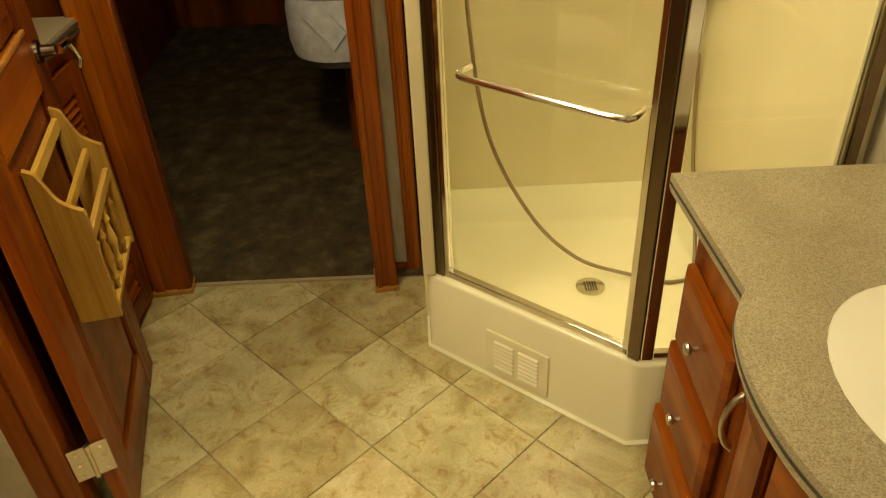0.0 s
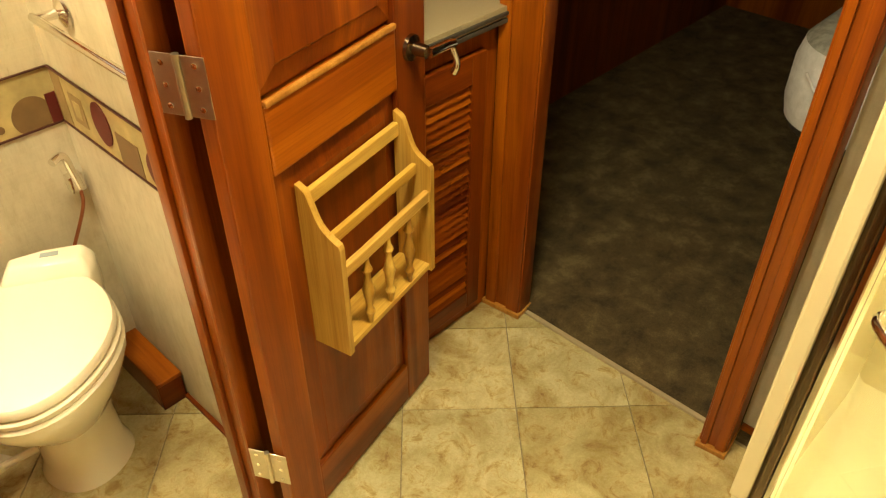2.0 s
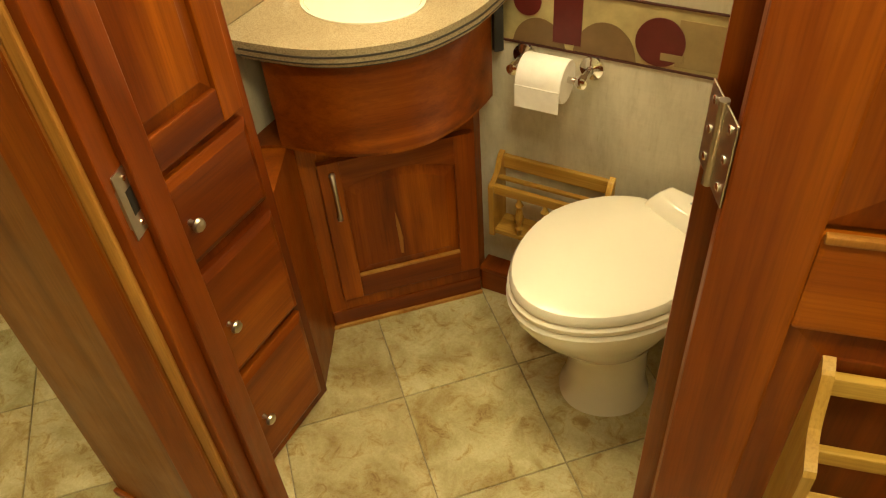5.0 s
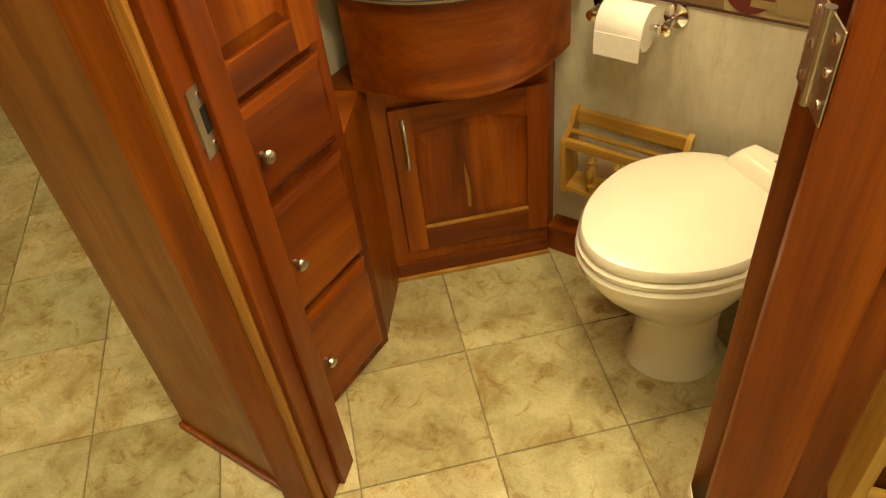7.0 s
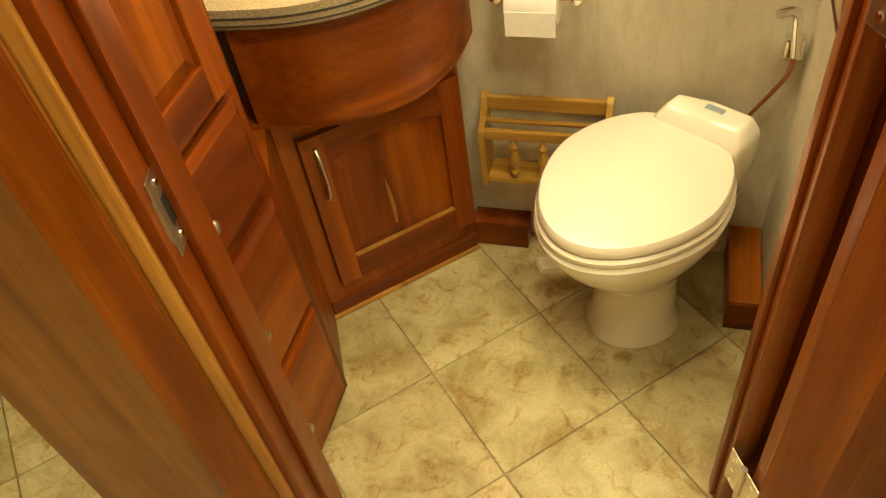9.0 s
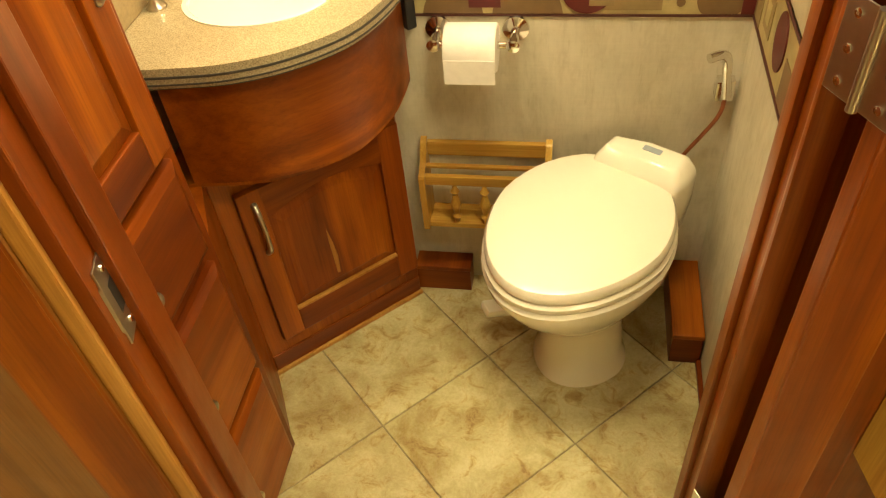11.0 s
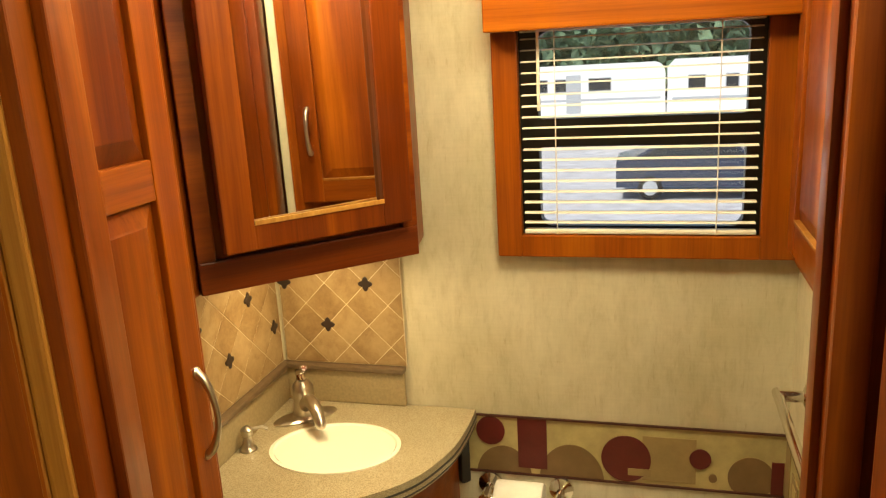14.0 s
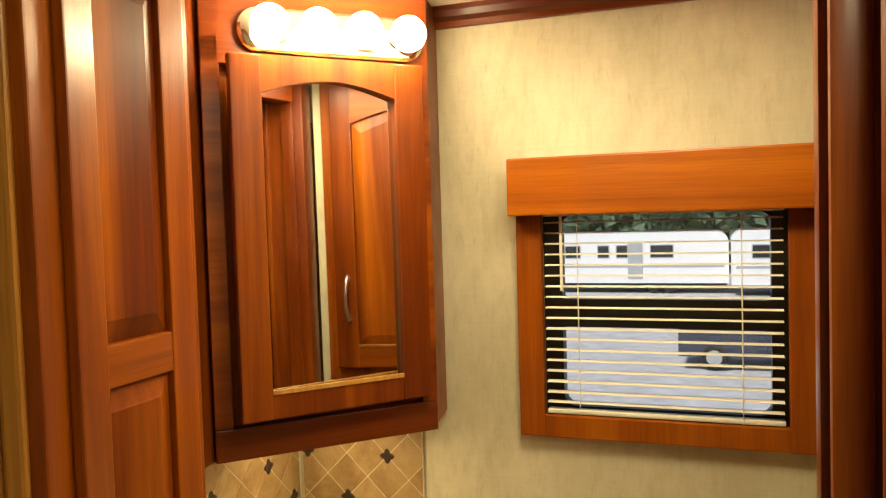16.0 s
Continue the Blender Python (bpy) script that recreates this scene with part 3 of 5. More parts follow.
def arched_door(parent, w, h, t, stile, bottom, corner, rise, m):
    """A framed door whose top rail is cut to an arch over a raised field."""
    door = part("door", boxed(0.002, w - 0.002, -0.004, -0.0008, 0.002, h - 0.002), wood_z, parent, m=m)
    for x0, x1 in ((0, stile), (w - stile, w)):
        part("stile", boxed(x0, x1, -t, 0, 0, h, 0.003), wood_z, door)
    part("rail", boxed(stile - 0.001, w - stile + 0.001, -t + 0.001, -0.0004, 0, bottom, 0.003), wood_x, door)
    x0, x1 = stile - 0.001, w - stile + 0.001
    low = [(x0 + (x1 - x0) * k / 16, h - corner + rise * math.sin(math.pi * k / 16)) for k in range(17)]
    pts = low + [(x1, h - 0.001), (x0, h - 0.001)]
    part("rail", loft(bmesh.new(), [[(x, y, z) for x, z in pts] for y in (-0.0004, -t + 0.001)]), wood_x, door)
    rings = [arch_ring(i, y, stile - 0.002, w - stile + 0.002, bottom - 0.002, h - corner + 0.002, rise) for i, y in ((0, -0.003), (0, -t * 0.42), (0.026, -t * 0.80), (0.029, -t * 0.86))]
    part("panel", loft(bmesh.new(), rings), wood_z, door)
    # pale sapwood colour here stands in for light on the bottom rail's edge
    part("bead", boxed(stile, w - stile, -t - 0.0015, -t * 0.5, bottom - 0.004, bottom + 0.002, 0.001), sap, door, "pale bead painting the lit edge along the rail")
    return door


vdoor = arched_door(van, wp, hp, 0.018, 0.052, 0.078, 0.082, 0.030, pose(0.039, -0.0185, 0.110))
streak = [(0.166, 0.120), (0.173, 0.118), (0.176, 0.17), (0.171, 0.22), (0.164, 0.262), (0.163, 0.22), (0.165, 0.17)]
part("sapwood_streak", loft(bmesh.new(), [[(x, y, z) for x, z in streak] for y in (-0.0152, -0.0159)]), sap, vdoor, "pale sapwood streak")
bow_handle(vdoor, 0.031, -0.018, 0.278, 0.408)

EDGE = [(0.700, 1.862), (0.765, 1.868), (0.853, 1.884), (0.941, 1.926), (1.022, 2.002), (1.066, 2.107), (1.078, 2.20), (1.078, 2.296)]
edge = [tuple(p) for p in smooth_curve(EDGE, 6)]


def inset(points, d):
    out = []
    for i, p in enumerate(points):
        a, c = Vector(points[max(i - 1, 0)]), Vector(points[min(i + 1, len(points) - 1)])
        t = (c - a).normalized()
        out.append((p[0] - t.y * d, p[1] + t.x * d))
    return out


apron = inset(edge, 0.035)[2:-3]
inner = inset(edge, 0.055)[2:-3]
bm = bmesh.new()
secs = []
for (ax, ay), (ix, iy) in zip(apron, inner):
    a, c = vloc(ax, ay), vloc(ix, iy)
    secs.append([(a[0], a[1], 0.640), (a[0], a[1], 0.862), (c[0], c[1], 0.862), (c[0], c[1], 0.640)])
loft(bm, secs)
part("apron", bm, wood_x, van, "bowed glossy cherry apron", True)
part("soffit", prism([vloc(*p) for p in apron] + [vloc(0.99, 2.29), vloc(0.64, 2.29), vloc(0.64, 1.86)], 0.634, 0.641), wall_wood, van)
part("side_panel", boxed(0, 0.012, 0, 0.05, 0.3, 0.86), wood_z, van, m=pose(W - 0.012, -0.002, 0))
part("overflow_box", boxed(-0.004, 0.018, -0.014, 0.004, 0.745, 0.860, 0.004), dark, van, "black bracket under the counter corner", m=pose(*vloc(1.046, 2.262), 0))

ctop = thing("countertop", pose(0, 0, 0), "speckled beige corner countertop with dark striped edge", "countertop")
SINK = (0.838, 2.092, 0.128, 0.098, 8.0)


def sink_ring(scale, z, n=40, c=SINK):
    a = radians(c[4])
    return [(c[0] + scale * (c[2] * math.cos(t) * math.cos(a) - c[3] * math.sin(t) * math.sin(a)), c[1] + scale * (c[2] * math.cos(t) * math.sin(a) + c[3] * math.sin(t) * math.cos(a)), z) for t in [2 * math.pi * k / n for k in range(n)]]


def slab_with_hole(outline, ring, z0, z1):
    """A flat slab with one oval hole."""
    bm = bmesh.new()
    for z, flip in ((z1, False), (z0, True)):
        o = [bm.verts.new((x, y, z)) for x, y in outline]
        r = [bm.verts.new((p[0], p[1], z)) for p in ring]
        es = [bm.edges.new((l[i], l[(i + 1) % len(l)])) for l in (o, r) for i in range(len(l))]
        bmesh.ops.triangle_fill(bm, use_beauty=True, use_dissolve=False, edges=es)
    bm.verts.ensure_lookup_table()
    n, m2 = len(outline), len(ring)
    for start, count in ((0, n), (n, m2)):
        for i in range(count):
            j = (i + 1) % count
            bm.faces.new((bm.verts[start + i], bm.verts[start + j], bm.verts[n + m2 + start + j], bm.verts[n + m2 + start + i]))
    cx = sum(p[0] for p in ring) / m2
    cy = sum(p[1] for p in ring) / m2
    inside = [f for f in bm.faces if abs(f.normal.z) > 0.9 and all(any((v.co.xy - Vector(p[:2])).length < 1e-6 for p in ring) for v in f.verts)]
    bmesh.ops.delete(bm, geom=inside, context="FACES_ONLY")
    bmesh.ops.recalc_face_normals(bm, faces=bm.faces[:])
    return bm


outline = [(0.636, 1.862)] + edge + [(0.636, 2.296)]
part("slab", slab_with_hole(outline, sink_ring(1.0, 0), 0.872, 0.900), counter_mat, ctop)
for z0, z1, d, mt in ((0.862, 0.870, 0.004, counter_mat), (0.8695, 0.8725, -0.001, rubber), (0.8555, 0.8625, 0.012, rubber), (0.882, 0.886, -0.0015, rubber)):
    strip = inset(edge, d)
    part("edge_band", prism(strip + inset(edge, 0.03)[::-1], z0, z1), mt, ctop)
bowl = [sink_ring(1.03, 0.9025), sink_ring(0.97, 0.9035), sink_ring(0.92, 0.898), sink_ring(0.84, 0.872), sink_ring(0.66, 0.825), sink_ring(0.42, 0.79), sink_ring(0.12, 0.778)]
sink = thing("wash_basin", pose(0, 0, 0), "oval bone-coloured drop-in wash basin", "sink")
part("bowl", loft(bmesh.new(), [sink_ring(1.03, 0.900)] + bowl, True), porcelain, sink, soft=True)
part("drain", lathe(bmesh.new(), [(0.018, 0), (0.018, 0.003), (0.010, 0.004)], 18, pose(SINK[0], SINK[1], 0.778)), chrome, sink, soft=True)

# backsplash strips and tiled panel
bs = thing("backsplash", pose(0, 0, 0), "low beige backsplash with dark cap", "backsplash")
part("back_strip", boxed(0.647, 0.925, 2.285, 2.297, 0.9005, 0.978, 0.003), strip_mat, bs)
part("side_strip", boxed(0.635, 0.647, 1.865, 2.297, 0.9005, 0.978, 0.003), strip_mat, bs)
part("back_cap", boxed(0.647, 0.927, 2.276, 2.299, 0.979, 0.991, 0.003), cap_mat, bs)
part("side_cap", boxed(0.635, 0.656, 1.865, 2.299, 0.979, 0.991, 0.003), cap_mat, bs)


def tiled_panel(name, m, w, h, ox):
    """Diagonal tan tiles with pale joints and small dark insets; local x across, z up, faces -y."""
    root = thing(name, m, "tan diagonal tile backsplash with dark insets", "tile panel")
    part("grout_back", boxed(0, w, -0.005, 0, 0, h), groove, root)
    s = 0.0475
    def clip(poly, axis, lim, keep_low):
        out = []
        for i, p in enumerate(poly):
            q = poly[(i + 1) % len(poly)]
            pin, qin = ((p[axis] <= lim) == keep_low), ((q[axis] <= lim) == keep_low)
            if pin:
                out.append(p)
            if pin != qin:
                t = (lim - p[axis]) / (q[axis] - p[axis])
                out.append((p[0] + t * (q[0] - p[0]), p[1] + t * (q[1] - p[1])))
        return out
    for i in range(-2, int(w / s) + 2):
        for j in range(-3, int(h / s) + 2):
            if (i + j) % 2:
                continue
            cx, cz, r = (i + 1) * s + ox, j * s + 0.09, s - 0.0009
            poly = [(cx - r, cz), (cx, cz - r), (cx + r, cz), (cx, cz + r)]
            for a, l, k in ((0, 0.001, False), (0, w - 0.001, True), (1, 0.001, False), (1, h - 0.001, True)):
                poly = clip(poly, a, l, k) if len(poly) > 2 else []
            if len(poly) < 3:
                continue
            bm = bmesh.new()
            loft(bm, [[(x, -0.003, z) for x, z in poly], [(x, -0.0055, z) for x, z in poly]])
            part("tile", bm, splash_mat, root)
    for i in range(0, int(w / s) + 1):
        for j in range(-1, int(h / s) + 1):
            if (i + j) % 2 == 1:
                cx, cz = i * 2 * s + ox, j * 2 * s + 0.09
                if 0.012 < cx < w - 0.012 and 0.012 < cz < h - 0.012:
                    bm = bmesh.new()
                    r = 0.0165
                    lobes = [(r * (0.80 + 0.20 * math.cos(4 * a)) * math.cos(a), r * (0.80 + 0.20 * math.cos(4 * a)) * math.sin(a)) for a in [2 * math.pi * q / 24 for q in range(24)]]
                    loft(bm, [[(cx + u * k, y, cz + v * k) for u, v in lobes] for y, k in ((-0.004, 1.0), (-0.0070, 1.0), (-0.0080, 0.8))])
                    part("inset", bm, diamond, root)
    return root


tiled_panel("tile_panel", pose(0.647, 2.2985, 0.992), 0.283, 0.29, 0.013)
tiled_panel("tile_panel", pose(0.6345, 1.80, 0.992, 0, 0, 90), 0.49, 0.29, -0.013)

# faucet: two blades and an arched spout on a plate
fa = thing("basin_faucet", pose(0.722, 2.205, 0.9, 0, 0, 42), "brushed nickel single-handle basin faucet", "faucet")
bm = lathe(bmesh.new(), [(0.03, 0), (0.03, 0.006), (0.024, 0.012), (0.021, 0.05), (0.024, 0.058), (0.022, 0.075), (0.012, 0.088)], 22)
part("body", bm, nickel, fa, soft=True)
path = smooth_curve([(0, -0.012, 0.035), (0, -0.05, 0.058), (0, -0.088, 0.055), (0, -0.112, 0.036), (0, -0.114, 0.026)], 5)
part("spout", tube(bmesh.new(), path, [0.016 - 0.0003 * k for k in range(len(path))], 12), nickel, fa, soft=True)
bm = tube(bmesh.new(), [(0, 0.004, 0.085), (0, 0.010, 0.102), (0, -0.030, 0.125)], [0.010, 0.010, 0.006], 10)
part("lever", bm, chrome, fa, soft=True)
part("base_plate", lathe(bmesh.new(), [(0.07, 0), (0.07, 0.004), (0.06, 0.008)], 26, Matrix.Diagonal((1, 0.42, 1, 1))), nickel, fa, soft=True)
sd = thing("soap_dispenser", pose(0.668, 2.055, 0.9), "small nickel pump soap dispenser on the counter", "dispenser")
part("body", lathe(bmesh.new(), [(0.017, 0), (0.017, 0.004), (0.010, 0.012), (0.008, 0.03), (0.012, 0.034), (0.012, 0.046), (0.004, 0.052)], 16), nickel, sd, soft=True)
part("nozzle", tube(bmesh.new(), [(0, 0, 0.043), (0.028, 0.014, 0.046), (0.036, 0.018, 0.040)], 0.004, 8), nickel, sd, soft=True)

# ---- mirrored medicine cabinet ----
M0, M1 = Vector((0.724, 1.882)), Vector((1.008, 2.166))
mw = (M1 - M0).length
MZ0, MZ1 = 1.283, 2.088
mc = thing("medicine_cabinet", pose(M0.x, M0.y, MZ0, 0, 0, 45), "cherry corner medicine cabinet with arched mirror door", "medicine cabinet")
minv = pose(M0.x, M0.y, 0, 0, 0, 45).inverted()


def mloc(x, y):
    p = minv @ Vector((x, y, 0))
    return (p.x, p.y)


part("body", prism([mloc(0.636, 1.80), mloc(0.73, 1.80), mloc(M0.x, M0.y + 0.004), (mw, 0.001), mloc(0.986, 2.296), mloc(0.636, 2.296)], 0.0, MZ1 - MZ0), wall_wood, mc)
bm = boxed(0, mw, -0.016, 0, 0.0, 0.055, 0.003)
box(bm, 0, 0.03, -0.0155, 0, 0.055, 0.70, 0.002)
box(bm, mw - 0.03, mw, -0.0155, 0, 0.055, 0.70, 0.002)
box(bm, 0, mw, -0.0155, 0, 0.655, MZ1 - MZ0, 0.002)
part("face_frame", bm, wood_x, mc)
dw, dh = 0.345, 0.596
md = part("door", bmesh.new(), wood_z, mc, m=pose(0.381, -0.0165, 0.070, 0, 0, 3.2) @ pose(-dw, 0, 0))
bm = boxed(0, 0.052, -0.02, 0, 0, dh, 0.003)
box(bm, dw - 0.057, dw, -0.02, 0, 0, dh, 0.003)
box(bm, 0.051, dw - 0.056, -0.019, 0, 0, 0.045, 0.003)
arch = [(0.051 + (dw - 0.107) * k / 16, dh - 0.062 + 0.024 * math.sin(math.pi * k / 16)) for k in range(17)]
pts = arch + [(dw - 0.056, dh), (0.051, dh)]
loft(bm, [[(x, y, z) for x, z in pts] for y in (-0.001, -0.019)])
bm.to_mesh(md.data)
bm.free()
md.data.materials.append(wood_z) if not md.data.materials else None
part("bead", boxed(0.051, dw - 0.056, -0.0215, -0.018, 0.041, 0.049, 0.001), sap, md)
part("mirror", boxed(-0.122, 0.122, -0.001, 0.001, -0.266, 0.266), mirror_mat, md, "mirror glass", m=pose(0.170, -0.0075, 0.309, -0.4, 0, 1.8))

# light bar over the mirror
lb = thing("vanity_light_bar", pose(M0.x, M0.y, MZ0 + 0.710, 0, 0, 45) @ pose(0.058, -0.018, 0), "chrome vanity light bar with four lit globe bulbs", "light bar")
n = 20
ol = [(0.0375 * math.cos(math.pi / 2 + math.pi * k / n), 0.0375 * math.sin(math.pi / 2 + math.pi * k / n)) for k in range(n + 1)]
ol = [(x + 0.0375, z) for x, z in ol] + [(0.33 - (x + 0.0375), -z) for x, z in ol]
part("back_plate", loft(bmesh.new(), [[(x, 0.002, z) for x, z in ol], [(x, -0.010, z) for x, z in ol], [(0.165 + (x - 0.165) * 0.95, -0.016, z * 0.85) for x, z in ol]]), chrome, lb, soft=True)
for k in range(4):
    x = 0.045 + 0.08 * k
    so = part("socket", lathe(bmesh.new(), [(0.020, 0), (0.020, 0.01), (0.016, 0.016)], 16, pose(x, -0.014, 0.0, 90, 0, 0)), chrome, lb, soft=True)
    bm = bmesh.new()
    bmesh.ops.create_uvsphere(bm, u_segments=18, v_segments=12, radius=0.031, matrix=pose(x, -0.05, 0.002))
    part("bulb", bm, bulb_mat, so, "lit frosted globe bulb", True)

# ---- window with blind ----
win = thing("window_1", pose(0, Y1, 0), "sliding window with black frame and cherry surround", "window")
win["kind"] = "structure"
bm = boxed(1.144, 1.193, -0.022, -0.001, 1.246, 1.70, 0.003)
box(bm, 1.628, 1.690, -0.022, -0.001, 1.246, 1.70, 0.003)
box(bm, 1.192, 1.629, -0.0215, -0.001, 1.246, 1.290, 0.003)
box(bm, 1.192, 1.629, -0.0215, -0.001, 1.676, 1.70, 0.003)
part("surround", bm, amber_z, win)
part("valance", boxed(1.140, 1.672, -0.068, -0.0225, 1.675, 1.783, 0.004), amber_x, win, "plain varnished cherry valance board")
bm = boxed(WX0 + 0.001, 1.226, 0.012, 0.045, WZ0, WZ1)
box(bm, 1.602, WX1 - 0.001, 0.012, 0.045, WZ0, WZ1)
box(bm, 1.226, 1.602, 0.012, 0.045, WZ0, 1.302)
box(bm, 1.226, 1.602, 0.012, 0.045, 1.672, WZ1)
box(bm, 1.226, 1.602, 0.010, 0.045, 1.457, 1.511)
for cx, cz, sx, sz in ((1.226, 1.302, 1, 1), (1.602, 1.302, -1, 1), (1.226, 1.672, 1, -1), (1.602, 1.672, -1, -1), (1.226, 1.457, 1, -1), (1.602, 1.457, -1, -1), (1.226, 1.511, 1, 1), (1.602, 1.511, -1, 1)):
    r = 0.022 if cz in (1.302, 1.672) else 0.008
    pts = [(cx, cz)] + [(cx + sx * r * (1 - math.sin(a)), cz + sz * r * (1 - math.cos(a))) for a in [math.pi / 2 * k / 6 for k in range(7)]]
    loft(bm, [[(x, y, z) for x, z in pts] for y in (0.013, 0.044)])
part("frame", bm, dark, win, "black aluminium frame")
for z0, z1 in ((1.302, 1.457), (1.511, 1.672)):
    g = part("pane", boxed(1.226, 1.602, 0.026, 0.030, z0, z1), glass_mat, win, "clear pane")
    g.visible_shadow = False
blind = thing("window_blind", pose(0, Y1 - 0.008, 0), "open cream mini blind with thin slats and cords", "blind")
part("bottom_rail", boxed(1.198, 1.622, -0.010, 0.010, 1.292, 1.301, 0.003), white_slat, blind)
part("head_rail", boxed(1.198, 1.622, -0.012, 0.012, 1.672, 1.695, 0.002), white_slat, blind)
bm = bmesh.new()
loft(bm, [[(x, y, 0.0022 * (1 - (y / 0.0115) ** 2) + h) for y in (-0.0115, -0.006, 0, 0.006, 0.0115)] + [(x, y, 0.0022 * (1 - (y / 0.0115) ** 2) + h - 0.0006) for y in (0.0115, 0.006, 0, -0.006, -0.0115)] for x, h in ((1.199, 0.0), (1.62, 0.0))])
slat = part("slat", bm, white_slat, blind, m=pose(0, 0, 1.314))
for k in range(1, 18):
    o = new("slat", slat.data)
    o.parent, o.matrix_basis = blind, pose(0, 0, 1.313 + 0.0204 * k, random.uniform(-2, 2), 0, 0)
for x in (1.262, 1.552):
    part("cord", tube(bmesh.new(), [(x, -0.012, 1.292), (x, -0.012, 1.68)], 0.0011, 6), white_slat, blind)
part("wand", tube(bmesh.new(), [(1.232, -0.016, 1.53), (1.232, -0.015, 1.68)], 0.003, 8), white_slat, blind)

# ---- wall cabinet over the towel bar ----
wc = thing("wall_cabinet", pose(X1 - 0.002, 2.285, 1.243, 0, 0, -90), "cherry wall cabinet with glossy door beside the window", "cabinet")
part("body", boxed(0, 0.56, -0.010, 0, 0, CEIL - 1.245, 0.002), wood_z, wc)
wd = arched_door(wc, 0.50, 0.775, 0.018, 0.060, 0.062, 0.105, 0.040, pose(0.03, -0.0105, 0.034))
bow_handle(wd, 0.465, -0.018, 0.135, 0.250)

# towel bar
tb = thing("towel_bar", pose(X1 - 0.003, 2.10, 1.062, 0, 0, -90), "chrome towel bar on the wallpapered wall", "towel bar")
for x in (0, 0.36):
    part("rose", lathe(bmesh.new(), [(0.030, 0), (0.029, 0.006), (0.020, 0.010), (0.010, 0.014), (0.009, 0.05)], 22, pose(x, 0, 0, 90, 0, 0)), chrome, tb, soft=True)
part("bar", tube(bmesh.new(), [(-0.015, -0.052, 0), (0.375, -0.052, 0)], 0.0085, 14), chrome, tb, soft=True)

# ---- toilet ----
wcm = pose(1.411, 2.066, 0, 0, 0, -30) @ Matrix.Diagonal((1, 1, 1.035, 1))
to = thing("toilet", wcm, "bone-coloured low-profile toilet with closed lid", "toilet")


def oval(rx, ry, cy, z, n=44, cut=9.0, egg=0.12):
    out = []
    for k in range(n):
        t = 2 * math.pi * k / n
        x, y = math.cos(t), math.sin(t)
        out.append((1.03 * rx * x * (1 - egg * (-y if y < 0 else 0)), min(cy + ry * y, cut), z))
    return out


part("pedestal", loft(bmesh.new(), [oval(0.108, 0.112, 0.01, 0.0), oval(0.104, 0.108, 0.01, 0.012), oval(0.094, 0.098, 0.012, 0.05), oval(0.092, 0.098, 0.01, 0.15), oval(0.105, 0.118, -0.005, 0.21)]), porcelain, to, soft=True)
part("bowl", loft(bmesh.new(), [oval(0.100, 0.113, -0.005, 0.195), oval(0.126, 0.146, -0.015, 0.245), oval(0.157, 0.188, -0.026, 0.31), oval(0.178, 0.220, -0.026, 0.365), oval(0.181, 0.226, -0.026, 0.388), oval(0.176, 0.22, -0.026, 0.396)]), porcelain, to, soft=True)
part("seat", loft(bmesh.new(), [oval(0.170, 0.214, -0.026, 0.397, cut=0.165), oval(0.177, 0.222, -0.026, 0.400, cut=0.168), oval(0.178, 0.224, -0.026, 0.411, cut=0.168), oval(0.172, 0.218, -0.026, 0.416, cut=0.165)]), seat_plastic, to, soft=True)
part("lid", loft(bmesh.new(), [oval(0.165, 0.212, -0.026, 0.4185, cut=0.165), oval(0.173, 0.219, -0.026, 0.422, cut=0.168), oval(0.174, 0.220, -0.026, 0.434, cut=0.168), oval(0.168, 0.214, -0.026, 0.444, cut=0.165), oval(0.150, 0.196, -0.026, 0.450, cut=0.155), oval(0.08, 0.11, -0.026, 0.454, cut=0.10)]), seat_plastic, to, soft=True)
bm = bmesh.new()
loft(bm, [[(-0.095 * s, 0.140, z), (0.100 * s, 0.140, z), (0.108 * s, 0.180, z), (0.105 * s, 0.232, z), (0.0, 0.232, z), (-0.090 * s, 0.212, z)] for z, s in ((0.30, 0.9), (0.39, 1.0), (0.452, 1.0))] + [[(-0.072, 0.170, 0.482), (0.080, 0.170, 0.482), (0.086, 0.186, 0.482), (0.084, 0.224, 0.482), (0.0, 0.224, 0.482), (-0.074, 0.206, 0.482)]])
bmesh.ops.bevel(bm, geom=bm.edges[:], offset=0.010, segments=3, profile=0.5, affect="EDGES")
bmesh.ops.translate(bm, verts=bm.verts[:], vec=(0.022, -0.004, 0))
tank = part("tank", bm, porcelain, to, soft=True)
part("plate", boxed(0.017, 0.057, 0.186, 0.202, 0.4815, 0.4835, 0.0008), plain("blue_grey_label", (0.30, 0.36, 0.40), 0.4), tank, "small blue-grey badge")
bm = boxed(-0.045, 0.045, -0.022, 0.022, 0.0, 0.022, 0.008)
part("foot_pedal", bm, porcelain, to, "bone flush pedal", True, m=pose(-0.185, -0.05, 0.075, 0, 18, 60))
part("pedal_arm", tube(bmesh.new(), [(-0.17, -0.045, 0.085), (-0.07, -0.02, 0.10)], 0.009, 8), porcelain, to, soft=True)

